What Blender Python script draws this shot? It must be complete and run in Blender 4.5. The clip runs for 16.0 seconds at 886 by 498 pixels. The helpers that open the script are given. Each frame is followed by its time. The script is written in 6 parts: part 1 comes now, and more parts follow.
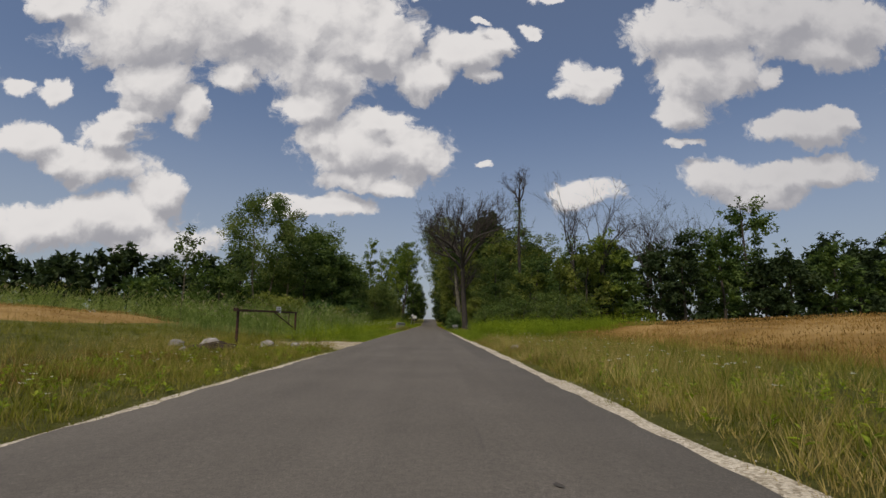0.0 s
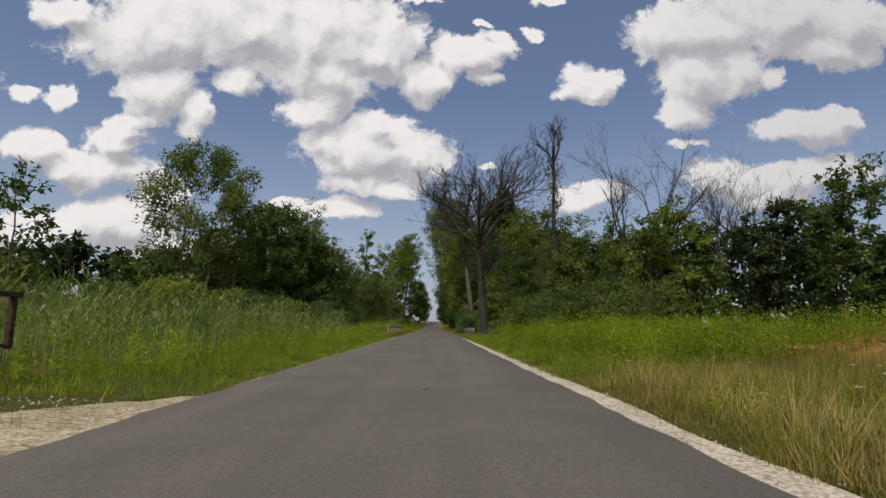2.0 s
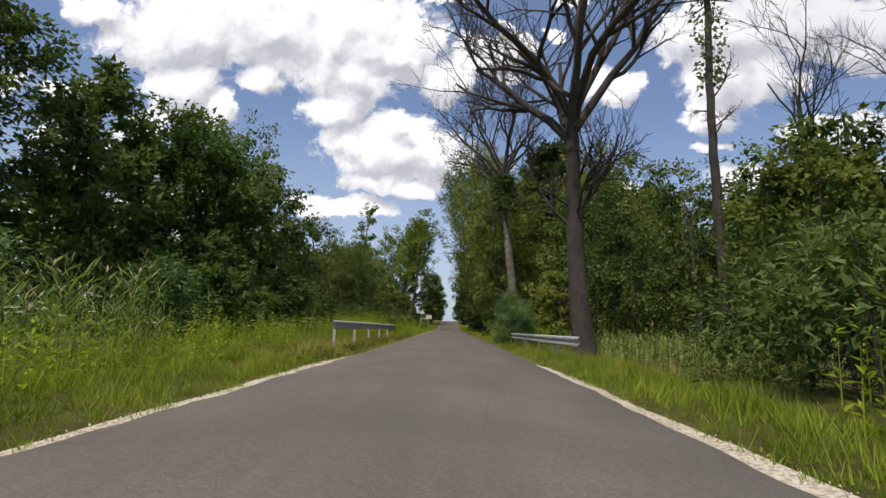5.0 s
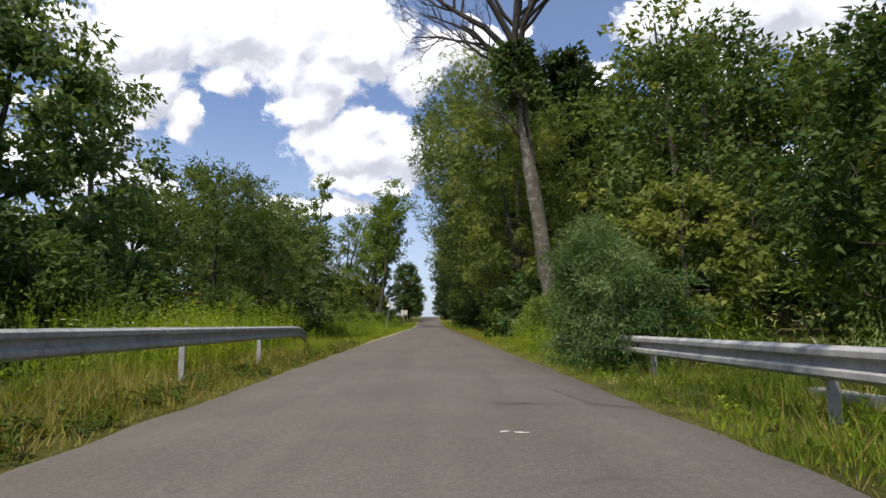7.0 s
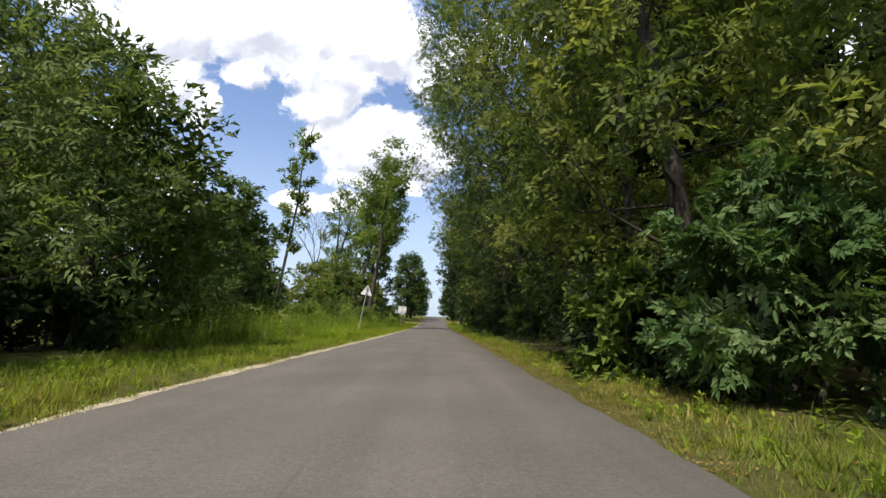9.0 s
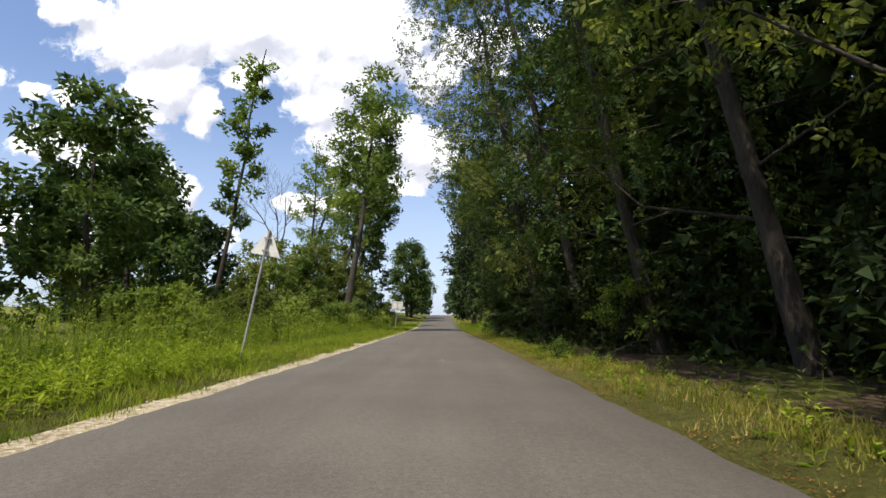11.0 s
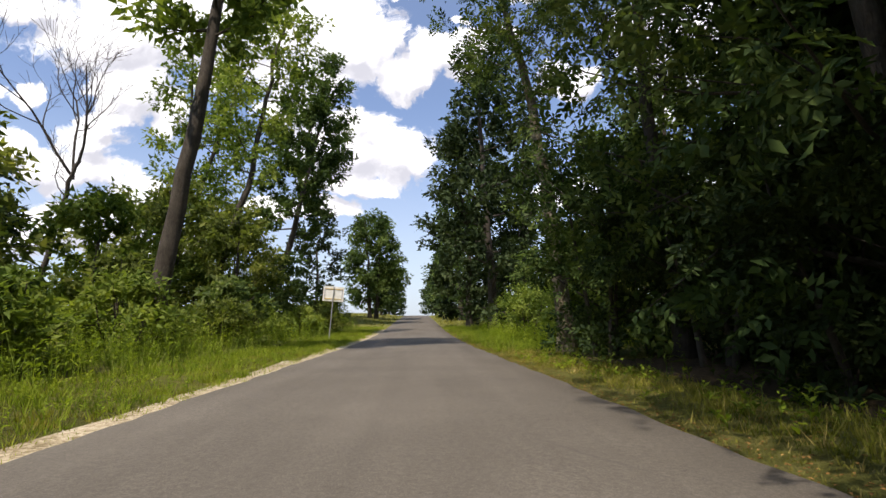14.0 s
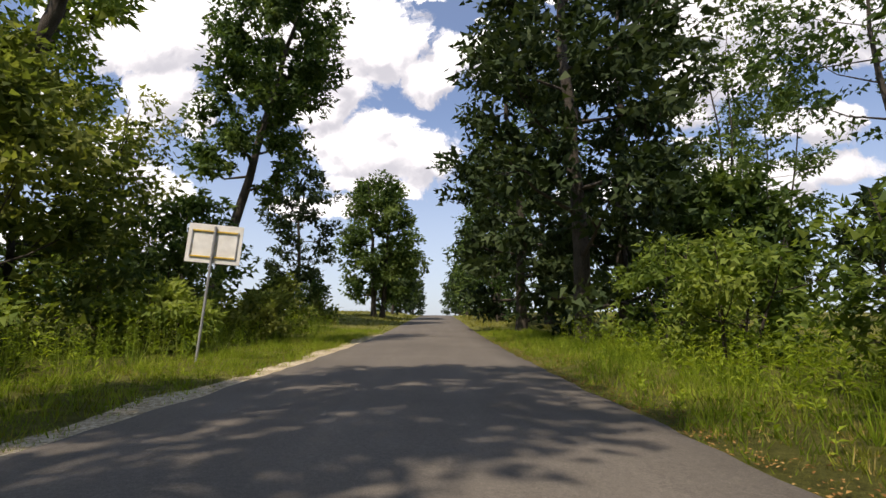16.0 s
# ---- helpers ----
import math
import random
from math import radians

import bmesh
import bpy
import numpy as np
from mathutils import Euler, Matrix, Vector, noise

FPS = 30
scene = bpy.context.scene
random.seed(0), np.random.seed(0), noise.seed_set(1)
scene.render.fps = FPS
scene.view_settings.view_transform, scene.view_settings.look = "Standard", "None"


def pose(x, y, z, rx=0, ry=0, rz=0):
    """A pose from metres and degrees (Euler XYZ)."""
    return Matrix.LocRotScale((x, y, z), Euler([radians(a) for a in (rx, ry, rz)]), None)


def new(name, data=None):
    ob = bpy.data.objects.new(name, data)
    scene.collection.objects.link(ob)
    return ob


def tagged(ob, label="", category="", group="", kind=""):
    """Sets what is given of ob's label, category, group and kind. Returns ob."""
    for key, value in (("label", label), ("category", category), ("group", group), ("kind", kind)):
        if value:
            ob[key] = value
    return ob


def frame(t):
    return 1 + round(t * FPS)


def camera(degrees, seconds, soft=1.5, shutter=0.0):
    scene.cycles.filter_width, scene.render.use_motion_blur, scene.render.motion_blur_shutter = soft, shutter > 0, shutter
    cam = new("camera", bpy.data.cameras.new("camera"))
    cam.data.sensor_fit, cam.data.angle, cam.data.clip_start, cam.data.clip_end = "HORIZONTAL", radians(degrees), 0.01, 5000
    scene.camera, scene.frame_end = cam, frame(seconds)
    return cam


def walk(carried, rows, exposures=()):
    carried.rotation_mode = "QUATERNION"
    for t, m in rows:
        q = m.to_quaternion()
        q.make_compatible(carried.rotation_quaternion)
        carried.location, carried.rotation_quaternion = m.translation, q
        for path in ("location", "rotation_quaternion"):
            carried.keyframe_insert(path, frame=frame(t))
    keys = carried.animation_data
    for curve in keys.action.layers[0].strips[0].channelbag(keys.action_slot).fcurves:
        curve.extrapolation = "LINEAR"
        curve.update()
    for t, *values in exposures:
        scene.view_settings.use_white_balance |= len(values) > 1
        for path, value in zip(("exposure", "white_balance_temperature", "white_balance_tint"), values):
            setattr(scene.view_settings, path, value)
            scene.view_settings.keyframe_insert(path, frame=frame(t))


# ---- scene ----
cam = camera(80.0, 16.0)
PATH = [
    (0, pose(0.199, -0.000, 1.005, 97.993, -0.898, -1.262)),
    (0.5, pose(0.136, 5.112, 1.002, 98.067, -2.792, -0.746)),
    (1, pose(0.244, 10.259, 0.998, 98.048, -1.641, -0.420)),
    (1.5, pose(0.184, 15.331, 0.997, 98.227, -1.360, -0.427)),
    (2, pose(0.078, 20.348, 0.996, 98.250, -0.595, -0.828)),
    (2.5, pose(0.118, 25.439, 0.991, 98.472, -2.523, -0.564)),
    (3, pose(0.064, 30.554, 1.001, 98.642, -1.830, -0.291)),
    (3.5, pose(-0.014, 35.388, 1.000, 98.507, -3.689, -0.074)),
    (4, pose(-0.176, 40.409, 1.000, 98.349, -2.265, 1.281)),
    (6.5, pose(-0.093, 67.264, 1.001, 98.014, -0.578, -1.009)),
    (7, pose(-0.115, 72.803, 0.999, 97.819, 0.866, -1.291)),
    (7.5, pose(0.142, 77.949, 1.001, 97.657, 0.847, -1.581)),
    (8, pose(0.244, 82.900, 0.994, 97.651, -1.804, -1.407)),
    (8.5, pose(0.222, 87.944, 1.000, 97.620, -0.541, 0.379)),
    (9, pose(0.257, 93.051, 1.001, 97.922, -1.982, -0.622)),
    (11.5, pose(-0.059, 118.824, 1.009, 97.708, 0.302, 0.113)),
    (12, pose(-0.154, 124.027, 1.000, 97.366, 2.430, -0.826)),
    (12.5, pose(-0.281, 129.267, 1.011, 97.511, 1.805, -1.434)),
    (13, pose(-0.223, 134.457, 1.000, 97.678, 0.499, -0.140)),
    (13.5, pose(-0.240, 139.598, 1.002, 97.821, 0.040, -1.121)),
    (14, pose(-0.126, 144.699, 1.001, 97.985, 0.458, -2.726)),
    (14.5, pose(-0.173, 149.799, 0.997, 97.986, 1.486, -1.700)),
    (15, pose(-0.118, 155.039, 1.000, 98.340, -0.234, -1.073)),
    (15.5, pose(-0.110, 160.359, 0.996, 98.500, -0.947, -1.832)),
    (16, pose(0.015, 165.662, 0.990, 98.161, -0.398, -0.430)),
]
walk(cam, PATH, exposures=[(0, -0.66, 7250, 13), (3.5, -0.2, 7100, 13), (7, 0.25, 6750, 13), (9, 0.46, 6650, 12), (12.5, 0.45, 6950, 13), (14.5, 0.5, 7100, 15), (15.3, 0.48, 7150, 15), (16, 0.34, 7350, 16)])

# ---- light ----
SUN_EL, SUN_AZ = radians(59), radians(-150)   # azimuth from ahead (+y), left is negative
to_sun = Vector((math.sin(SUN_AZ) * math.cos(SUN_EL), math.cos(SUN_AZ) * math.cos(SUN_EL), math.sin(SUN_EL)))
sun_data = bpy.data.lights.new("sun", "SUN")
sun_data.energy, sun_data.angle, sun_data.color = 3.85, radians(0.53), (1.0, 0.95, 0.87)
sun = new("sun", sun_data)
sun.rotation_euler = (-to_sun).to_track_quat("-Z", "Y").to_euler()


class Nodes:
    """Short-hand for building node trees."""

    def __init__(self, tree):
        self.tree = tree
        tree.nodes.clear()

    def add(self, kind):
        return self.tree.nodes.new(kind)

    def link(self, a, b):
        self.tree.links.new(a, b)

    def put(self, value, socket):
        if isinstance(value, bpy.types.NodeSocket):
            self.link(value, socket)
        elif value is not None:
            socket.default_value = value

    def math(self, op, a, b=None, c=None, clamp=False):
        node = self.add("ShaderNodeMath")
        node.operation, node.use_clamp = op, clamp
        for i, v in enumerate((a, b, c)):
            self.put(v, node.inputs[i])
        return node.outputs[0]

    def vec(self, op, a, b=None):
        node = self.add("ShaderNodeVectorMath")
        node.operation = op
        for i, v in enumerate((a, b)):
            self.put(v, node.inputs[i])
        return node.outputs["Value" if op in ("LENGTH", "DOT_PRODUCT") else "Vector"]

    def noise(self, vector, scale, detail=3.0, rough=0.55, distort=0.0):
        node = self.add("ShaderNodeTexNoise")
        self.put(vector, node.inputs["Vector"])
        node.inputs["Scale"].default_value, node.inputs["Detail"].default_value = scale, detail
        node.inputs["Roughness"].default_value, node.inputs["Distortion"].default_value = rough, distort
        return node.outputs["Fac"]

    def ramp(self, fac, *stops):
        node = self.add("ShaderNodeValToRGB")
        self.put(fac, node.inputs[0])
        el = node.color_ramp.elements
        while len(el) < len(stops):
            el.new(0.5)
        for e, (p, c) in zip(el, stops):
            e.position, e.color = p, (*c, 1) if len(c) == 3 else c
        return node.outputs[0]

    def mix(self, fac, a, b, blend="MIX"):
        node = self.add("ShaderNodeMix")
        node.data_type, node.blend_type = "RGBA", blend
        self.put(fac, node.inputs[0])
        for v, i in ((a, 6), (b, 7)):
            self.put((*v, 1) if isinstance(v, tuple) and len(v) == 3 else v, node.inputs[i])
        return node.outputs[2]

    def smooth(self, x, lo, hi):
        node = self.add("ShaderNodeMapRange")
        node.interpolation_type = "SMOOTHSTEP"
        for v, i in ((x, 0), (lo, 1), (hi, 2), (0.0, 3), (1.0, 4)):
            self.put(v, node.inputs[i])
        return node.outputs[0]


# sky with fair-weather clouds: each puff is a heap of cloud at (u, v) = (side, height) over distance ahead
def cloud_group():
    tree = bpy.data.node_groups.new("cloud_cover", "ShaderNodeTree")
    tree.interface.new_socket("Place", in_out="INPUT", socket_type="NodeSocketVector")
    tree.interface.new_socket("Cover", in_out="OUTPUT", socket_type="NodeSocketFloat")
    tree.interface.new_socket("Soft", in_out="OUTPUT", socket_type="NodeSocketFloat")
    n = Nodes(tree)
    start, end = n.add("NodeGroupInput"), n.add("NodeGroupOutput")
    warp = n.add("ShaderNodeTexNoise")
    n.link(start.outputs[0], warp.inputs["Vector"])
    warp.inputs["Scale"].default_value, warp.inputs["Detail"].default_value, warp.inputs["Roughness"].default_value = 7.0, 5.0, 0.62
    place = n.vec("ADD", start.outputs[0], n.vec("MULTIPLY", n.vec("SUBTRACT", warp.outputs["Color"], (0.5, 0.5, 0.5)), (0.13, 0.10, 0.0)))
    best = None

    def puff(u, v, a, b):
        nonlocal best
        q = n.vec("MULTIPLY", n.vec("SUBTRACT", place, (u, v, 0)), (0.86 / a, 0.80 / b, 0))
        d = n.math("SUBTRACT", 1.0, n.vec("LENGTH", q))
        best = d if best is None else n.math("SMOOTH_MAX", best, d, 0.14)

    puff(-0.561, 0.583, 0.184, 0.085)
    puff(-0.425, 0.600, 0.212, 0.102)
    puff(-0.263, 0.580, 0.212, 0.102)
    puff(-0.113, 0.553, 0.089, 0.066)
    puff(-0.550, 0.462, 0.072, 0.059)
    puff(-0.482, 0.405, 0.033, 0.043)
    puff(-0.404, 0.478, 0.050, 0.036)
    puff(-0.243, 0.429, 0.080, 0.045)
    puff(-0.213, 0.496, 0.084, 0.068)
    puff(-0.760, 0.621, 0.061, 0.032)
    puff(-0.031, 0.489, 0.065, 0.039)
    puff(0.047, 0.533, 0.069, 0.045)
    puff(0.116, 0.566, 0.047, 0.032)
    puff(0.088, 0.489, 0.045, 0.017)
    puff(0.196, 0.599, 0.024, 0.014)
    puff(0.092, 0.614, 0.022, 0.011)
    puff(0.225, 0.662, 0.033, 0.014)
    puff(-0.030, 0.657, 0.045, 0.009)
    puff(0.304, 0.498, 0.056, 0.034)
    puff(0.298, 0.464, 0.051, 0.027)
    puff(0.543, 0.602, 0.145, 0.068)
    puff(0.707, 0.632, 0.200, 0.085)
    puff(0.857, 0.623, 0.122, 0.070)
    puff(0.526, 0.504, 0.080, 0.068)
    puff(0.500, 0.431, 0.056, 0.041)
    puff(0.607, 0.518, 0.069, 0.057)
    puff(0.675, 0.502, 0.029, 0.023)
    puff(0.794, 0.566, 0.100, 0.045)
    puff(0.735, 0.397, 0.106, 0.034)
    puff(0.805, 0.422, 0.056, 0.023)
    puff(0.561, 0.294, 0.076, 0.036)
    puff(0.684, 0.308, 0.084, 0.027)
    puff(0.785, 0.322, 0.078, 0.027)
    puff(0.626, 0.273, 0.106, 0.034)
    puff(0.491, 0.355, 0.027, 0.010)
    puff(-0.133, 0.339, 0.147, 0.059)
    puff(-0.107, 0.398, 0.058, 0.034)
    puff(-0.158, 0.275, 0.084, 0.027)
    puff(-0.049, 0.318, 0.076, 0.057)
    puff(-0.217, 0.360, 0.069, 0.034)
    puff(-0.091, 0.260, 0.058, 0.019)
    puff(-0.188, 0.218, 0.080, 0.023)
    puff(-0.264, 0.211, 0.047, 0.017)
    puff(0.095, 0.314, 0.020, 0.009)
    puff(0.294, 0.258, 0.069, 0.032)
    puff(-0.829, 0.449, 0.031, 0.018)
    puff(-0.752, 0.445, 0.039, 0.028)
    puff(-0.786, 0.339, 0.067, 0.036)
    puff(-0.722, 0.312, 0.050, 0.034)
    puff(-0.643, 0.297, 0.091, 0.043)
    puff(-0.610, 0.396, 0.051, 0.019)
    puff(-0.633, 0.354, 0.067, 0.031)
    puff(-0.528, 0.237, 0.065, 0.043)
    puff(-0.598, 0.186, 0.145, 0.045)
    puff(-0.748, 0.171, 0.122, 0.045)
    puff(-0.519, 0.149, 0.100, 0.032)
    puff(-0.25, 0.83, 0.30, 0.08)
    puff(0.85, 0.85, 0.35, 0.14)
    puff(0.02, 0.735, 0.05, 0.03)
    puff(-1.1, 0.45, 0.2, 0.08)
    puff(1.15, 0.5, 0.2, 0.1)
    # billows break the edges up at three sizes
    big = n.noise(start.outputs[0], 8.0, 2.0, 0.5)
    small = n.noise(place, 30.0, 6.0, 0.65, 0.3)
    edge = n.math("ADD", n.math("MULTIPLY", n.math("SUBTRACT", big, 0.5), 0.8), n.math("MULTIPLY", n.math("SUBTRACT", small, 0.5), 0.9))
    n.link(n.math("ADD", best, edge), end.inputs[0])
    n.link(n.math("ADD", best, n.math("MULTIPLY", n.noise(place, 16.0, 3.0, 0.5), 1.1)), end.inputs[1])
    return tree


world = bpy.data.worlds.new("sky")
scene.world = world
world.use_nodes = True
wn = Nodes(world.node_tree)
sky = wn.add("ShaderNodeTexSky")
sky.sky_type, sky.sun_disc, sky.sun_elevation, sky.sun_rotation = "NISHITA", False, SUN_EL, SUN_AZ
sky.air_density, sky.dust_density, sky.ozone_density, sky.altitude = 1.0, 1.6, 1.2, 200
way = wn.add("ShaderNodeTexCoord").outputs["Generated"]
split = wn.add("ShaderNodeSeparateXYZ")
wn.link(way, split.inputs[0])
ahead = wn.math("MAXIMUM", wn.math("ABSOLUTE", split.outputs[1]), 0.08)
flat = wn.add("ShaderNodeCombineXYZ")
wn.link(wn.math("DIVIDE", split.outputs[0], ahead), flat.inputs[0])
wn.link(wn.math("DIVIDE", split.outputs[2], ahead), flat.inputs[1])
group = cloud_group()


def cover(offset):
    node = wn.add("ShaderNodeGroup")
    node.node_tree = group
    wn.link(wn.vec("ADD", flat.outputs[0], offset), node.inputs[0])
    return node.outputs


(here, soft), (_, sunward) = cover((0, 0, 0)), cover((-0.018, 0.038, 0))
mask = wn.smooth(here, 0.0, 0.28)
mask = wn.math("MULTIPLY", mask, wn.smooth(split.outputs[2], 0.0, 0.05))
lit = wn.smooth(wn.math("SUBTRACT", soft, sunward), -0.52, 0.40)
lit = wn.math("SUBTRACT", lit, wn.math("MULTIPLY", wn.smooth(here, 0.55, 1.4), 0.15), clamp=True)
side = wn.add("ShaderNodeSeparateXYZ")
wn.link(flat.outputs[0], side.inputs[0])
lit = wn.math("MULTIPLY", lit, wn.math("SUBTRACT", 1.0, wn.math("MULTIPLY", wn.smooth(side.outputs[0], 0.15, 0.8), 0.42)))
cloud = wn.mix(lit, (5.3, 5.7, 6.7), (11.4, 11.9, 12.7))
haze = wn.smooth(split.outputs[2], 0.42, 0.0)
blue = wn.mix(1.0, sky.outputs[0], (0.84, 1.09, 1.42), "MULTIPLY")
air = wn.mix(wn.math("ADD", 0.13, wn.math("MULTIPLY", haze, 0.52)), blue, (6.2, 7.2, 8.6))
colour = wn.mix(mask, air, cloud)
back = wn.add("ShaderNodeBackground")
back.inputs["Strength"].default_value = 0.096
wn.link(colour, back.inputs["Color"])
wn.link(back.outputs[0], wn.add("ShaderNodeOutputWorld").inputs["Surface"])


# ---- materials ----
def material(name, build):
    mat = bpy.data.materials.new(name)
    mat.use_nodes = True
    n = Nodes(mat.node_tree)
    shader = build(n)
    n.link(shader, n.add("ShaderNodeOutputMaterial").inputs["Surface"])
    return mat


def solid(n, colour, rough=0.8, metal=0.0, height=None, strength=0.3, distance=0.01, spec=0.5):
    node = n.add("ShaderNodeBsdfPrincipled")
    n.put((*colour, 1) if isinstance(colour, tuple) and len(colour) == 3 else colour, node.inputs["Base Color"])
    n.put(rough, node.inputs["Roughness"])
    n.put(metal, node.inputs["Metallic"])
    n.put(spec, node.inputs["Specular IOR Level"])
    if height is not None:
        bump = n.add("ShaderNodeBump")
        bump.inputs["Strength"].default_value, bump.inputs["Distance"].default_value = strength, distance
        n.put(height, bump.inputs["Height"])
        n.link(bump.outputs[0], node.inputs["Normal"])
    return node.outputs[0]


def place_of(n):
    return n.add("ShaderNodeNewGeometry").outputs["Position"]


def foliage(name, dark, mid, light, glow=0.35, rough=0.5, patch=0.35):
    """Leaves: colour differs leaf by leaf, bough by bough and plant by plant; light comes through them."""
    def build(n):
        geo = n.add("ShaderNodeNewGeometry")
        own = n.add("ShaderNodeObjectInfo").outputs["Random"]
        bough = n.smooth(n.noise(geo.outputs["Position"], patch, 4.0, 0.6), 0.28, 0.74)
        fac = n.math("ADD", n.math("MULTIPLY", geo.outputs["Random Per Island"], 0.42), n.math("MULTIPLY", bough, 0.68))
        fac = n.math("ADD", fac, n.math("MULTIPLY", n.math("SUBTRACT", own, 0.5), 0.22))
        col = n.ramp(fac, (0.22, dark), (0.55, mid), (0.88, light))
        body = n.add("ShaderNodeBsdfPrincipled")
        n.link(col, body.inputs["Base Color"])
        body.inputs["Roughness"].default_value, body.inputs["Specular IOR Level"].default_value = rough + 0.15, 0.12
        thin = n.add("ShaderNodeBsdfTranslucent")
        n.link(n.mix(1.0, col, (1.18, 1.22, 0.62), "MULTIPLY"), thin.inputs[0])
        both = n.add("ShaderNodeMixShader")
        both.inputs[0].default_value = glow
        n.link(body.outputs[0], both.inputs[1])
        n.link(thin.outputs[0], both.inputs[2])
        return both.outputs[0]
    return material(name, build)


def bark(name, a, b, rough=0.9, lichen=None):
    def build(n):
        p = n.vec("MULTIPLY", place_of(n), (1, 1, 0.30))
        ridge = n.noise(p, 15.0, 6.0, 0.70, 1.2)
        stain = n.noise(place_of(n), 1.3, 4.0)
        fac = n.math("ADD", n.math("MULTIPLY", ridge, 0.7), n.math("MULTIPLY", stain, 0.45))
        col = n.ramp(fac, (0.36, a), (0.72, b))
        if lichen:
            blot = n.smooth(n.noise(place_of(n), 3.2, 6.0, 0.7, 0.8), 0.50, 0.60)
            col = n.mix(n.math("MULTIPLY", blot, 0.75), col, lichen)
        return solid(n, col, rough, 0, n.math("ADD", ridge, stain), 1.0, 0.05, 0.2)
    return material(name, build)


M = {}
M["leaf_linden"] = foliage("leaf_linden", (0.035, 0.062, 0.018), (0.086, 0.130, 0.033), (0.167, 0.205, 0.059))
M["leaf_dark"] = foliage("leaf_dark", (0.032, 0.060, 0.018), (0.075, 0.121, 0.032), (0.146, 0.199, 0.055), 0.32)
M["leaf_fresh"] = foliage("leaf_fresh", (0.068, 0.112, 0.022), (0.155, 0.215, 0.042), (0.260, 0.310, 0.065), 0.42)
M["leaf_olive"] = foliage("leaf_olive", (0.070, 0.094, 0.024), (0.155, 0.192, 0.045), (0.275, 0.290, 0.078), 0.48)
M["leaf_willow"] = foliage("leaf_willow", (0.042, 0.070, 0.020), (0.086, 0.130, 0.034), (0.155, 0.205, 0.060), 0.36, 0.55)
M["leaf_osier"] = foliage("leaf_osier", (0.044, 0.088, 0.026), (0.094, 0.160, 0.048), (0.209, 0.281, 0.121), 0.32, 0.38, 0.8)
M["leaf_birch"] = foliage("leaf_birch", (0.055, 0.090, 0.030), (0.118, 0.170, 0.055), (0.215, 0.255, 0.088), 0.42)
# darkened leaf copy: the wood interior's shade is put into the colour
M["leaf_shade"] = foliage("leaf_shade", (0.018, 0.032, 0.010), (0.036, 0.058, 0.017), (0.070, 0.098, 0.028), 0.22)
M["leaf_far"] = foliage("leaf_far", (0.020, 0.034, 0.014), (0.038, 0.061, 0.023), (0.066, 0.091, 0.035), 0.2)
M["herb"] = foliage("herb", (0.105, 0.154, 0.015), (0.209, 0.286, 0.029), (0.341, 0.396, 0.048), 0.42, 0.55, 0.6)
M["herb_dark"] = foliage("herb_dark", (0.045, 0.070, 0.014), (0.085, 0.125, 0.024), (0.140, 0.180, 0.036), 0.36, 0.55, 0.6)
M["reed"] = foliage("reed", (0.118, 0.184, 0.048), (0.251, 0.331, 0.101), (0.454, 0.486, 0.203), 0.36, 0.5, 0.9)
M["grass"] = foliage("grass", (0.100, 0.116, 0.014), (0.215, 0.218, 0.030), (0.360, 0.310, 0.080), 0.36, 0.55, 0.7)
M["grass_dry"] = foliage("grass_dry", (0.210, 0.170, 0.048), (0.410, 0.315, 0.105), (0.620, 0.485, 0.205), 0.32, 0.6, 0.55)
M["grass_lush"] = foliage("grass_lush", (0.105, 0.160, 0.014), (0.225, 0.305, 0.028), (0.340, 0.380, 0.055), 0.40, 0.5, 0.8)
M["grass_tall"] = foliage("grass_tall", (0.085, 0.125, 0.018), (0.185, 0.245, 0.040), (0.330, 0.360, 0.100), 0.40, 0.5, 1.0)
M["wheat"] = foliage("wheat", (0.19, 0.112, 0.032), (0.34, 0.205, 0.062), (0.47, 0.305, 0.115), 0.22, 0.6, 0.25)
M["litter"] = foliage("litter", (0.12, 0.060, 0.020), (0.26, 0.130, 0.040), (0.42, 0.26, 0.09), 0.1, 0.8, 1.0)
M["petal"] = foliage("petal", (0.55, 0.55, 0.48), (0.70, 0.70, 0.62), (0.80, 0.80, 0.74), 0.2, 0.6)
M["plume"] = foliage("plume", (0.20, 0.16, 0.10), (0.32, 0.27, 0.18), (0.45, 0.40, 0.28), 0.2, 0.7)
M["bark"] = bark("bark", (0.028, 0.023, 0.018), (0.098, 0.083, 0.066))
M["bark_pale"] = bark("bark_pale", (0.070, 0.056, 0.036), (0.190, 0.160, 0.108), 0.9, (0.30, 0.275, 0.20))
M["bark_grey"] = bark("bark_grey", (0.052, 0.045, 0.034), (0.150, 0.134, 0.102), 0.9, (0.235, 0.22, 0.165))
M["bark_birch"] = bark("bark_birch", (0.10, 0.095, 0.085), (0.50, 0.48, 0.44))
M["deadwood"] = bark("deadwood", (0.023, 0.019, 0.017), (0.083, 0.071, 0.059))


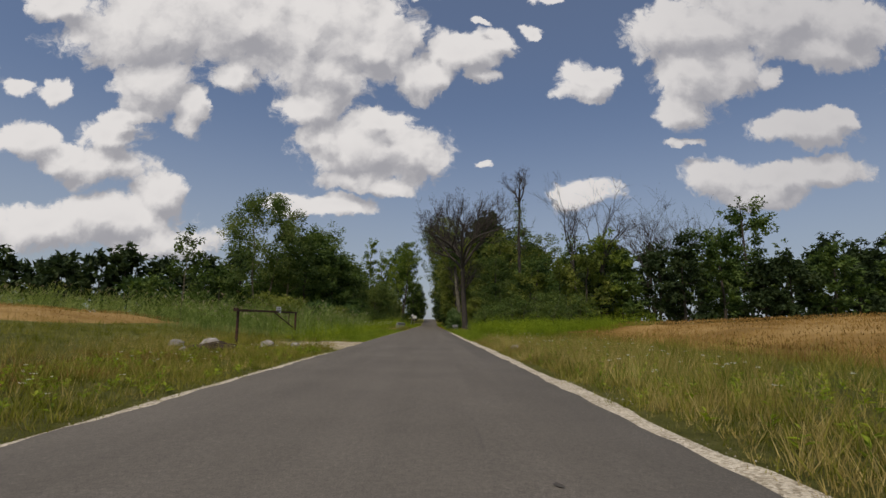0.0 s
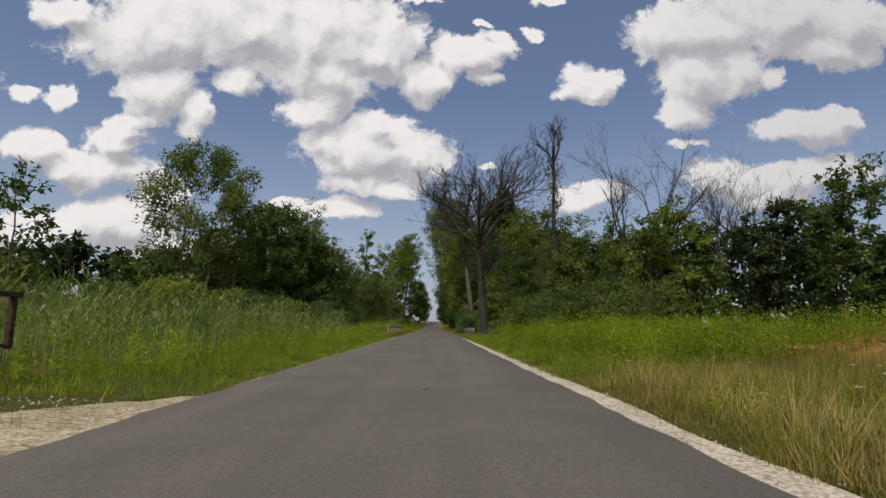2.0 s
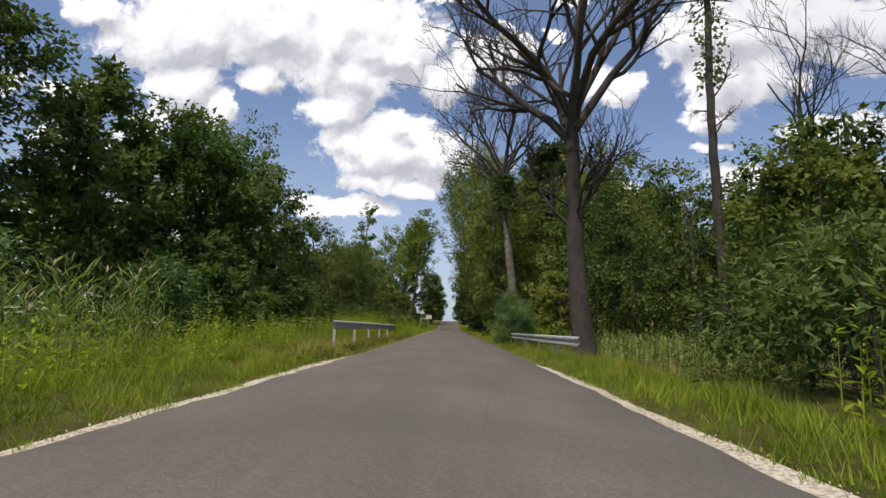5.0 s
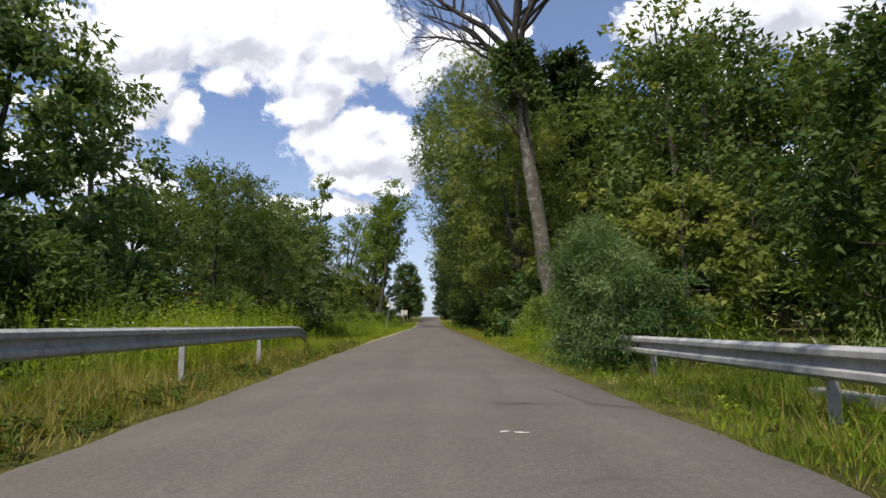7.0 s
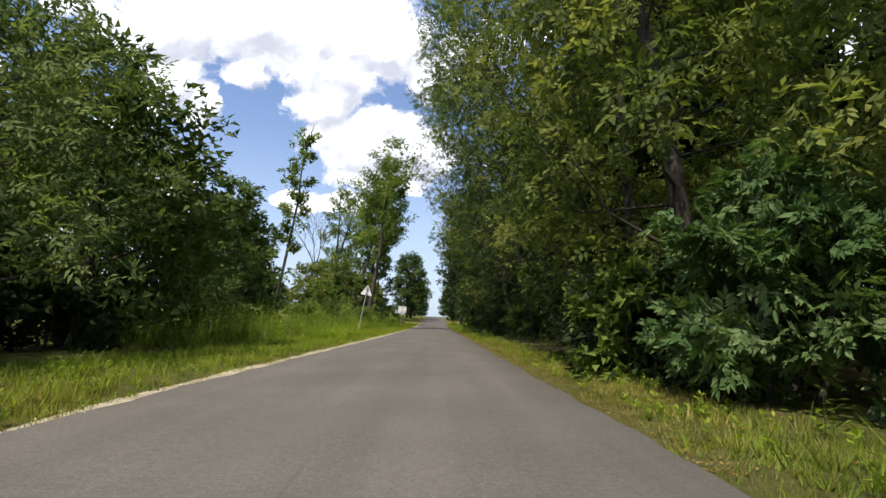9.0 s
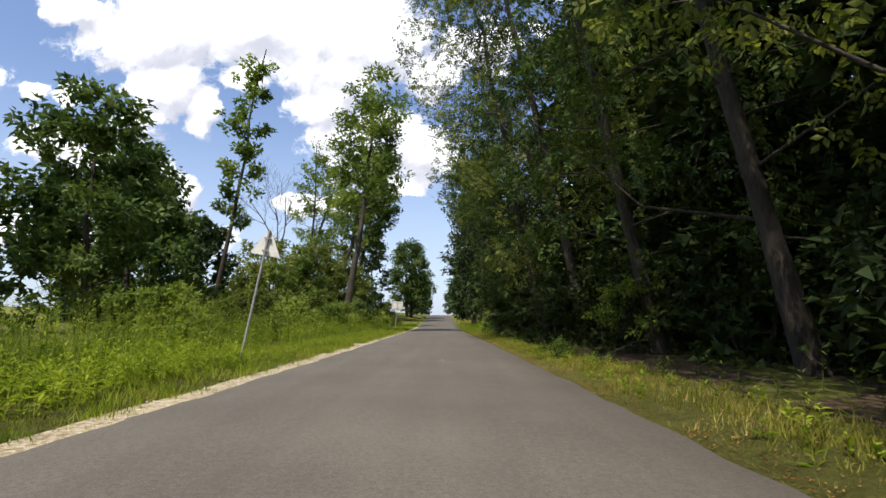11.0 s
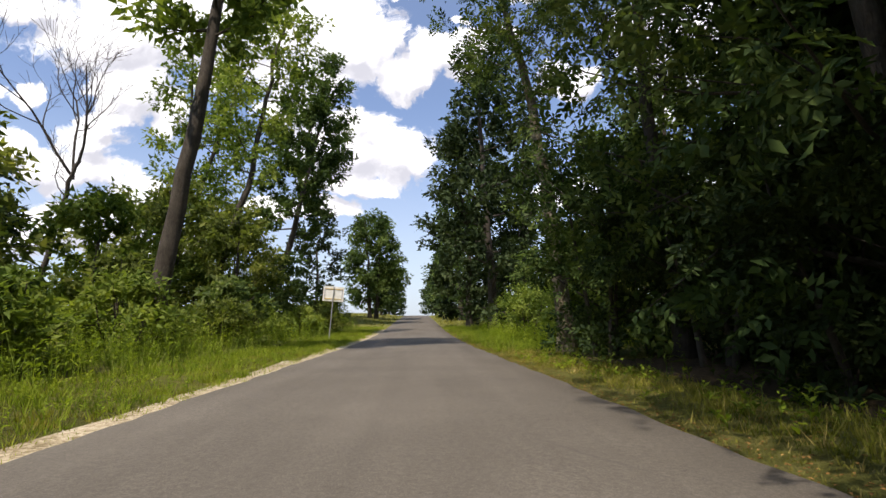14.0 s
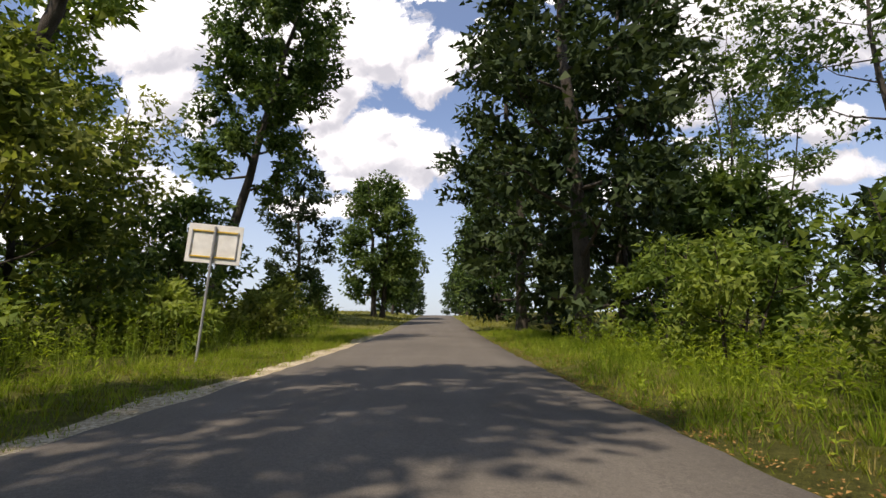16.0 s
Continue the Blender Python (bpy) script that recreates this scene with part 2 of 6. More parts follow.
def build_asphalt(n):
    p = place_of(n)
    grit = n.noise(p, 95.0, 3.0, 0.7)
    grain = n.noise(p, 24.0, 4.0, 0.6)
    wear = n.noise(n.vec("MULTIPLY", p, (1.0, 0.05, 1.0)), 1.6, 4.0, 0.55)
    blot = n.noise(p, 0.42, 4.0, 0.55)
    fac = n.math("ADD", n.math("MULTIPLY", grit, 0.50), n.math("MULTIPLY", grain, 0.22))
    fac = n.math("ADD", fac, n.math("ADD", n.math("MULTIPLY", wear, 0.13), n.math("MULTIPLY", blot, 0.16)))
    col = n.ramp(fac, (0.36, (0.072, 0.063, 0.052)), (0.50, (0.120, 0.106, 0.087)), (0.64, (0.196, 0.174, 0.144)))
    split_p = n.add("ShaderNodeSeparateXYZ")
    n.link(p, split_p.inputs[0])
    crack = n.add("ShaderNodeTexVoronoi")
    crack.feature = "DISTANCE_TO_EDGE"
    crack.inputs["Scale"].default_value = 0.23
    n.link(n.vec("ADD", n.vec("MULTIPLY", p, (1.0, 0.45, 1.0)), n.vec("MULTIPLY", n.add("ShaderNodeTexNoise").outputs["Color"], (0.6, 0.6, 0))), crack.inputs["Vector"])
    line = n.math("MULTIPLY", n.smooth(crack.outputs[0], 0.006, 0.001), n.smooth(n.noise(p, 0.3, 2.0), 0.50, 0.62))
    col = n.mix(n.math("MULTIPLY", line, 0.22), col, (0.05, 0.047, 0.044))
    return solid(n, col, 0.88, 0, n.math("ADD", grit, n.math("MULTIPLY", grain, 0.6)), 0.45, 0.006, 0.25)


def build_ground(n):
    p = place_of(n)
    patch = n.noise(p, 0.16, 4.0, 0.6)
    tuft = n.noise(p, 4.5, 6.0, 0.72, 0.4)
    straw = n.noise(n.vec("MULTIPLY", p, (1.0, 1.0, 3.0)), 38.0, 6.0, 0.8, 1.5)
    fac = n.math("ADD", n.math("MULTIPLY", patch, 0.22), n.math("ADD", n.math("MULTIPLY", tuft, 0.33), n.math("MULTIPLY", straw, 0.45)))
    col = n.ramp(fac, (0.34, (0.060, 0.052, 0.022)), (0.43, (0.120, 0.120, 0.032)), (0.51, (0.200, 0.205, 0.048)), (0.58, (0.290, 0.260, 0.085)), (0.67, (0.42, 0.34, 0.15)))
    return solid(n, col, 0.95, 0, n.math("ADD", n.math("MULTIPLY", tuft, 1.4), straw), 1.0, 0.10, 0.1)


def build_gravel(n):
    p = place_of(n)
    cell = n.add("ShaderNodeTexVoronoi")
    cell.inputs["Scale"].default_value = 34.0
    n.link(p, cell.inputs["Vector"])
    dirt = n.noise(p, 1.1, 4.0, 0.6)
    sep = n.add("ShaderNodeSeparateColor")
    n.link(cell.outputs["Color"], sep.inputs[0])
    col = n.ramp(n.math("ADD", n.math("MULTIPLY", sep.outputs[0], 0.45), n.math("MULTIPLY", dirt, 0.55)),
                 (0.25, (0.26, 0.215, 0.145)), (0.5, (0.50, 0.435, 0.325)), (0.75, (0.70, 0.63, 0.50)))
    return solid(n, col, 0.95, 0, cell.outputs["Distance"], 0.8, 0.02, 0.2)


def build_stone(n):
    p = place_of(n)
    a = n.noise(p, 5.0, 6.0, 0.65)
    return solid(n, n.ramp(a, (0.35, (0.17, 0.155, 0.13)), (0.55, (0.33, 0.30, 0.265)), (0.72, (0.47, 0.44, 0.40))), 0.9, 0, a, 0.6, 0.03, 0.2)


def build_pebble(n):
    geo = n.add("ShaderNodeNewGeometry")
    col = n.ramp(geo.outputs["Random Per Island"], (0.0, (0.24, 0.20, 0.135)), (0.5, (0.40, 0.35, 0.26)), (1.0, (0.58, 0.52, 0.41)))
    return solid(n, col, 0.9, 0, None, spec=0.2)


def build_concrete(n):
    p = place_of(n)
    a = n.noise(p, 2.2, 6.0, 0.65)
    return solid(n, n.ramp(a, (0.35, (0.25, 0.235, 0.20)), (0.65, (0.50, 0.48, 0.43))), 0.9, 0, n.noise(p, 30, 4), 0.3, 0.01, 0.2)


def build_zinc(n):
    p = place_of(n)
    a = n.noise(p, 4.0, 5.0, 0.6)
    b = n.noise(n.vec("MULTIPLY", p, (6.0, 6.0, 0.8)), 1.4, 4.0, 0.6)
    col = n.ramp(n.math("ADD", n.math("MULTIPLY", a, 0.5), n.math("MULTIPLY", b, 0.5)), (0.36, (0.27, 0.265, 0.25)), (0.62, (0.45, 0.445, 0.43)))
    return solid(n, col, n.math("ADD", 0.60, n.math("MULTIPLY", a, 0.25)), 0.05, a, 0.06, 0.01, 0.25)


def build_rust(n):
    p = place_of(n)
    a = n.noise(p, 7.0, 6.0, 0.65)
    return solid(n, n.ramp(a, (0.38, (0.035, 0.022, 0.018)), (0.56, (0.085, 0.040, 0.026)), (0.74, (0.17, 0.085, 0.045))), 0.8, 0.1, a, 0.4, 0.01, 0.3)


def build_sign_back(n):
    p = place_of(n)
    a = n.noise(p, 3.0, 5.0, 0.6)
    return solid(n, n.ramp(a, (0.35, (0.66, 0.65, 0.60)), (0.65, (0.82, 0.81, 0.76))), 0.5, 0.0, None)


def plain(name, colour, rough=0.6, metal=0.0):
    def build(n):
        a = n.noise(place_of(n), 6.0, 4.0)
        low = tuple(0.72 * c for c in colour)
        return solid(n, n.ramp(a, (0.3, low), (0.7, colour)), rough, metal, None)
    return material(name, build)


M["asphalt"] = material("asphalt", build_asphalt)
M["ground"] = material("ground", build_ground)
def build_forest_floor(n):
    p = place_of(n)
    a, b = n.noise(p, 9.0, 5.0, 0.65), n.noise(p, 0.5, 3.0)
    col = n.ramp(n.math("ADD", n.math("MULTIPLY", a, 0.6), n.math("MULTIPLY", b, 0.4)), (0.35, (0.035, 0.026, 0.016)), (0.55, (0.085, 0.060, 0.034)), (0.72, (0.15, 0.105, 0.055)))
    return solid(n, col, 0.95, 0, a, 0.8, 0.05, 0.1)


M["forest_floor"] = material("forest_floor", build_forest_floor)
M["gravel"] = material("gravel", build_gravel)
def build_sand(n):
    p = place_of(n)
    a, b = n.noise(p, 0.9, 5.0, 0.65), n.noise(p, 7.0, 5.0, 0.7)
    cell = n.add("ShaderNodeTexVoronoi")
    cell.inputs["Scale"].default_value = 26.0
    n.link(p, cell.inputs["Vector"])
    sep = n.add("ShaderNodeSeparateColor")
    n.link(cell.outputs["Color"], sep.inputs[0])
    fac = n.math("ADD", n.math("MULTIPLY", a, 0.45), n.math("ADD", n.math("MULTIPLY", b, 0.33), n.math("MULTIPLY", sep.outputs[0], 0.22)))
    col = n.ramp(fac, (0.32, (0.16, 0.125, 0.066)), (0.44, (0.31, 0.25, 0.155)), (0.54, (0.45, 0.38, 0.26)), (0.66, (0.60, 0.52, 0.38)))
    return solid(n, col, 0.95, 0, n.math("ADD", b, n.math("MULTIPLY", cell.outputs["Distance"], 0.6)), 0.8, 0.03, 0.1)


M["sand"] = material("sand", build_sand)
M["stone"] = material("stone", build_stone)
M["pebble"] = material("pebble", build_pebble)
M["concrete"] = material("concrete", build_concrete)
M["zinc"] = material("zinc", build_zinc)
M["rust"] = material("rust", build_rust)
M["sign_back"] = material("sign_back", build_sign_back)
M["white"] = plain("white", (0.80, 0.80, 0.78))
M["yellow"] = plain("yellow", (0.75, 0.50, 0.06))
M["black"] = plain("black", (0.03, 0.03, 0.03))
M["red"] = plain("red", (0.65, 0.04, 0.03))
M["tar"] = plain("tar", (0.075, 0.064, 0.051), 0.9)
M["grey_metal"] = plain("grey_metal", (0.42, 0.42, 0.42), 0.5, 0.3)


# ---- the lie of the land ----
ROAD_L, ROAD_R = -3.19, 2.31


def ease(a, b, v):
    s = np.clip((v - a) / (b - a), 0, 1)
    return s * s * (3 - 2 * s)


def land(x, y):
    """Height of the ground; the road lies 5 cm above it."""
    x, y = np.asarray(x, float), np.asarray(y, float)
    fields = 1 - ease(38, 70, y)
    left, right = np.clip(-9 - x, 0, 30), np.clip(x - 6, 0, 40)
    z = fields * (0.065 * left + 0.055 * right) + (1 - fields) * 0.012 * (left + right)
    z = z + ROAD_RISE(y) - 0.05
    off = np.maximum(np.maximum(ROAD_L - x, x - ROAD_R), 0)
    z = z + 0.05 * np.clip(off, 0, 1)
    far_bank = ease(190, 225, y)
    z = z + far_bank * 0.6 * ease(1.0, 6.0, off)
    z = z + np.where(off > 0.5, 0.05 * np.sin(0.9 * x + 1.3 * np.sin(0.31 * y)) * np.sin(0.53 * y + 0.4 * x), 0)
    return z


def ROAD_RISE(y):
    y = np.asarray(y, float)
    return 2.9 * ease(165, 285, y) - 0.012 * np.clip(y - 285, 0, 300)


def height(x, y):
    return float(land(x, y))


# ---- mesh helpers ----
def mesh_from(name, verts, faces, mat, smooth=False):
    """A mesh from arrays: verts (n, 3), faces a list of integer arrays, each (m, 3) or (m, 4)."""
    me = bpy.data.meshes.new(name)
    verts = np.asarray(verts, dtype=np.float32)
    me.vertices.add(len(verts))
    me.vertices.foreach_set("co", verts.ravel())
    loops = np.concatenate([np.asarray(f).ravel() for f in faces])
    sizes = np.concatenate([np.full(len(f), np.asarray(f).shape[1]) for f in faces])
    me.loops.add(len(loops))
    me.loops.foreach_set("vertex_index", loops.astype(np.int32))
    me.polygons.add(len(sizes))
    me.polygons.foreach_set("loop_start", np.concatenate([[0], np.cumsum(sizes)[:-1]]).astype(np.int32))
    if smooth:
        me.polygons.foreach_set("use_smooth", np.ones(len(sizes), dtype=bool))
    me.update(calc_edges=True)
    me.materials.append(mat)
    return me


def part(name, bm, mat, parent, label=""):
    """Links a bmesh or a mesh as one object under a thing or a part."""
    if isinstance(bm, bmesh.types.BMesh):
        me = bpy.data.meshes.new(name)
        bm.to_mesh(me)
        bm.free()
        me.materials.append(mat)
    else:
        me = bm
    ob = new(name, me)
    ob.parent = parent
    if label:
        tagged(ob, label)
    return ob


def box(bm, size, m, bevel=0.0):
    made = bmesh.ops.create_cube(bm, size=1.0, matrix=m @ Matrix.Diagonal((*size, 1)))
    if bevel:
        edges = list({e for v in made["verts"] for e in v.link_edges})
        bmesh.ops.bevel(bm, geom=edges, offset=bevel, segments=2, affect="EDGES")
    return bm


def rod(bm, a, b, radius, sides=10, radius_b=None):
    a, b = Vector(a), Vector(b)
    m = Matrix.Translation((a + b) / 2) @ (b - a).to_track_quat("Z", "Y").to_matrix().to_4x4()
    bmesh.ops.create_cone(bm, cap_ends=True, segments=sides, radius1=radius, radius2=radius if radius_b is None else radius_b, depth=(b - a).length, matrix=m)
    return bm


def unit(v):
    return v / np.maximum(np.linalg.norm(v, axis=-1, keepdims=True), 1e-9)


class Tubes:
    """Gathers bent, tapering tubes (trunks, limbs, twigs, stems) into one mesh."""

    def __init__(self):
        self.v, self.f, self.count = [], [], 0

    def add(self, pts, radii, sides=6, rough=0.0):
        pts, radii = np.asarray(pts, float), np.asarray(radii, float)
        k = len(pts)
        d = np.gradient(pts, axis=0)
        d = unit(d)
        ref = np.array([0.0, 0.0, 1.0]) if abs(d[0, 2]) < 0.9 else np.array([1.0, 0.0, 0.0])
        s = unit(np.cross(d, ref))
        u = np.cross(s, d)
        a = np.arange(sides) * 2 * np.pi / sides
        ring = np.cos(a)[None, :, None] * s[:, None, :] + np.sin(a)[None, :, None] * u[:, None, :]
        knots = 1 + rough * (np.sin(3 * a[None, :] + 1.7 * np.arange(k)[:, None]) * np.sin(0.9 * np.arange(k) + 1)[:, None] + 0.6 * np.sin(5 * a[None, :] - 0.8 * np.arange(k)[:, None]))
        self.v.append((pts[:, None, :] + ring * (radii[:, None] * knots)[:, :, None]).reshape(-1, 3))
        i = np.arange(k - 1)[:, None] * sides + np.arange(sides)[None, :]
        j = np.arange(k - 1)[:, None] * sides + (np.arange(sides)[None, :] + 1) % sides
        self.f.append(self.count + np.stack([i, j, j + sides, i + sides], -1).reshape(-1, 4))
        self.count += k * sides

    def mesh(self, name, mat):
        return mesh_from(name, np.concatenate(self.v), self.f, mat, True)


def leaf_arrays(base, way, normal, length, width):
    """Folded, pointed leaves: two triangles each."""
    side = unit(np.cross(way, normal))
    length, width = np.asarray(length)[:, None], np.asarray(width)[:, None]
    mid = base + way * length * 0.45
    fold = normal * width * 0.18
    tip = base + way * length - normal * length * 0.12
    v = np.stack([base, mid + side * width * 0.5 + fold, tip, mid - side * width * 0.5 + fold], 1).reshape(-1, 3)
    i = np.arange(len(base)) * 4
    return v, np.concatenate([np.stack([i, i + 1, i + 2], 1), np.stack([i, i + 2, i + 3], 1)])


def sprays(rng, centre, out, size, leaflets, slim=0.42, droop=0.35):
    """Leaves in fans or feathers round each centre; out: the way each spray points."""
    n = len(centre)
    way = unit(out + rng.normal(0, 0.55, (n, 3)) + np.array([0, 0, -droop]))
    normal = unit(np.cross(way, rng.normal(0, 1, (n, 3))) + np.array([0, 0, 0.9]))
    normal = unit(normal - way * (normal * way).sum(1, keepdims=True))
    side = np.cross(way, normal)
    size = size * rng.uniform(0.7, 1.3, n) * np.ones(n)
    if leaflets == 0:
        # far off: one triangle a leaf
        half = (side * (size * slim * 0.62)[:, None])
        v = np.stack([centre - half, centre + half, centre + way * (size * 1.05)[:, None]], 1).reshape(-1, 3)
        return v, np.arange(3 * n).reshape(-1, 3)
    if leaflets == 1:
        return leaf_arrays(centre, way, normal, size, size * slim)
    vs, fs, count = [], [], 0
    for k in range(leaflets):
        along = (k // 2) / max(1, leaflets // 2)
        turn = 0.0 if k == leaflets - 1 else (1 if k % 2 else -1) * (1.05 - 0.35 * along)
        d = unit(way * math.cos(turn) + side * math.sin(turn) + rng.normal(0, 0.12, (n, 3)))
        v, f = leaf_arrays(centre + way * (size * 0.55 * along)[:, None], d, normal, size * 0.5, size * 0.5 * slim)
        vs.append(v)
        fs.append(f + count)
        count += len(v)
    return np.concatenate(vs), np.concatenate(fs)


# ---- plants ----
def profile(kind, s):
    """Half-width of a crown at the height s (0 to 1) of the crown."""
    if kind == "egg":
        return np.sqrt(np.clip(1 - ((s - 0.42) / 0.60) ** 2, 0.02, 1))
    if kind == "column":
        return np.clip(1 - np.abs(s - 0.45) ** 3 * 5.5, 0.12, 1)
    if kind == "dome":
        return np.sqrt(np.clip(1 - np.clip(s, 0, 1) ** 2.2, 0.03, 1))
    return np.clip(1.1 - s, 0.08, 1)


def reach_over_road(z, y):
    """How far to the left the boughs right of the road reach, by their height; the later trees reach further."""
    return np.interp(z, (0.0, 1.2, 2.4, 4.5, 11.0, 16.0, 24.0), (3.7, 3.5, 3.1, 2.4, 0.9, -0.3, -2.2)) - 2.2 * (ease(137, 143, y) - ease(146, 152, y)) * ease(4.0, 9.0, z)


def tree(name, x, y, h, r, base=0.25, leaf=0.30, count=4000, mat="leaf_linden", wood="bark", shape="egg", lean=(0, 0), girth=None,
         leaflets=1, slim=0.58, clumps=46, tight=0.30, seed=0, label="", category="tree", droop=0.35, stems=1, limbs=15, dense=0.45, clear=False, twigs=0, group="", sweep=1.0):
    """A tree: trunk with limbs, and a crown of leaf clumps along the limbs."""
    rng = np.random.default_rng(seed * 7919 + int(abs(x) * 13 + abs(y) * 31))
    root = new(name)
    root.location = (x, y, height(x, y))
    girth = girth or 0.013 * h + 0.05
    fine = leaf < 0.45 and leaflets == 1
    if leaflets == 1:
        leaflets = 0
    if fine:
        leaf, count = leaf * 0.92, int(count * (0.9 if name == "bush" else 1.0))
    tubes = Tubes()
    ends, outs, axis_at = [], [], []
    for stem in range(stems):
        ang = 2 * np.pi * stem / max(stems, 1) + rng.uniform(0, 1)
        foot = np.array([math.cos(ang), math.sin(ang), 0]) * (0.0 if stems == 1 else 0.10 * r + 0.15)
        top = np.array([lean[0], lean[1], h * rng.uniform(0.86, 0.93)]) + foot * (1 if stems == 1 else 3.0)
        k = 20 if girth > 0.25 and abs(x) < 16 else 9
        s = np.linspace(0, 1, k)
        wob = np.cumsum(rng.normal(0, 0.036 * h / math.sqrt(k), (k, 3)), 0) * s[:, None] * np.array([1, 1, 0])
        pts = foot + (top - foot) * s[:, None] + wob
        pts[:, :2] += (np.array(lean) * 0.25)[None, :] * (s * (1 - s))[:, None]
        pts[:, :2] += np.array(lean)[None, :] * (s ** sweep - s)[:, None]
        rad = girth * (1 - 0.82 * s) / math.sqrt(stems) * (1 + 0.35 * np.exp(-s * h / 0.5))
        pts[0, 2] -= 0.25
        tubes.add(pts, rad, 14 if k > 9 else 10, 0.07 if k > 9 else 0.0)
        for i in range(limbs // stems):
            t = base + (0.95 - base) * ((i + rng.uniform(0, 0.9)) / max(1, limbs // stems))
            p = np.array([np.interp(t, s, pts[:, c]) for c in range(3)])
            az = i * 2.4 + rng.uniform(-0.5, 0.5) + stem
            reach = r * float(profile(shape, np.clip((t - base) / (1 - base) + 0.10, 0, 1))) * rng.uniform(0.70, 1.0)
            rise = rng.uniform(0.15, 0.75) * reach
            e = p + np.array([math.cos(az) * reach, math.sin(az) * reach, rise])
            if clear:
                e[0] = max(e[0], reach_over_road(e[2], y + e[1]) + 0.2 - x)
            m = (p + e) / 2 + np.array([0, 0, -0.10 * reach]) + rng.normal(0, 0.05 * reach, 3)
            q = np.array([p, (p + m) / 2 + [0, 0, 0.02 * reach], m, (m + e) / 2, e])
            lr = max(0.02, (0.24 if clear else 0.38) * np.interp(t, s, rad))
            tubes.add(q[[0, 2, 4]], lr * np.array([1, 0.6, 0.15]), 4)
            for f in (0.55, 0.8, 1.0):
                ends.append(p + (e - p) * f + rng.normal(0, 0.08 * r, 3))
                outs.append(unit(e - p))
            for _ in range(2):
                b = p + (e - p) * rng.uniform(0.35, 0.8)
                e2 = b + unit(e - p + rng.normal(0, 0.6, 3) * reach) * reach * rng.uniform(0.3, 0.55)
                if clear:
                    e2[0] = max(e2[0], reach_over_road(e2[2], y + e2[1]) + 0.2 - x)
                if abs(x) < 26 and y < 225:
                    tubes.add([b, (b + e2) / 2 + rng.normal(0, 0.03 * reach, 3), e2], lr * np.array([0.45, 0.3, 0.1]), 3)
                ends.append(e2)
                outs.append(unit(e2 - b))
    # clumps that fill the rest of the crown's shell, unevenly
    s = rng.uniform(0, 1, clumps) ** 0.85
    az = rng.uniform(0, 2 * np.pi, clumps)
    wid = r * profile(shape, s) * rng.uniform(0.45, 1.0, clumps) ** 0.6 * (1 + 0.22 * np.sin(az * 3 + seed + 4 * s))
    cz = h * (base + (1 - base) * s)
    mid = np.stack([lean[0] * cz / h + np.cos(az) * wid, lean[1] * cz / h + np.sin(az) * wid, cz * 0.97], 1)
    centre = np.concatenate([np.array(ends), mid])
    out = np.concatenate([np.array(outs), unit(np.stack([np.cos(az), np.sin(az), 0.3 + 0 * az], 1))])
    lump = rng.uniform(0.55, 1.35, len(centre)) * tight * r * 0.62
    share = lump ** 2 / (lump ** 2).sum()
    pick = rng.choice(len(centre), count, p=share)
    shell = unit(rng.normal(0, 1, (count, 3))) * (rng.uniform(0, 1, count) ** 0.45)[:, None]
    shell[:, 2] *= 0.72
    pos = centre[pick] + shell * lump[pick][:, None]
    pos[:, 2] = np.maximum(pos[:, 2], 0.12)
    near = abs(x) - r < 18
    v, f = sprays(rng, pos, 0.6 * out[pick] + 0.9 * shell, leaf * (1.12 if near else 1.3), leaflets, slim, droop)
    # broader leaves deep inside the clumps, towards the stem
    inner = int(count * dense * (0.7 if fine else 1))
    pick = rng.choice(len(centre), inner, p=share)
    core = centre[pick] * np.array([0.80, 0.80, 0.97]) + np.array([lean[0], lean[1], 0]) * 0.2 * (centre[pick][:, 2:3] / h)
    pos2 = core + unit(rng.normal(0, 1, (inner, 3))) * (rng.uniform(0, 0.55, inner) * lump[pick])[:, None]
    pos2[:, 2] = np.maximum(pos2[:, 2], 0.3)
    v2, f2 = sprays(rng, pos2, rng.normal(0, 1, (inner, 3)), leaf * (0.42 if leaflets > 1 else 1.25 if near else 1.6), 1 if leaflets > 1 else 0, 0.66, droop)
    f = np.concatenate([f, f2 + len(v)])
    v = np.concatenate([v, v2])
    if clear:
        # boughs cut back over the carriageway
        wave = 0.45 * np.sin(1.1 * (v[:, 1] + y) + 1.9 * np.sin(0.7 * v[:, 2])) + 0.35 * np.sin(2.3 * v[:, 2] + 0.8 * v[:, 1])
        low = v[:, 0] + x < reach_over_road(v[:, 2], y + v[:, 1]) + 0.7 * wave
        f = f[~low[f].any(1)]
    part("trunk", tubes.mesh("trunk", M[wood]), None, root)
    part("crown", mesh_from("crown", v, [f], M[mat]), None, root)
    tagged(root, label, category, group)
    return root


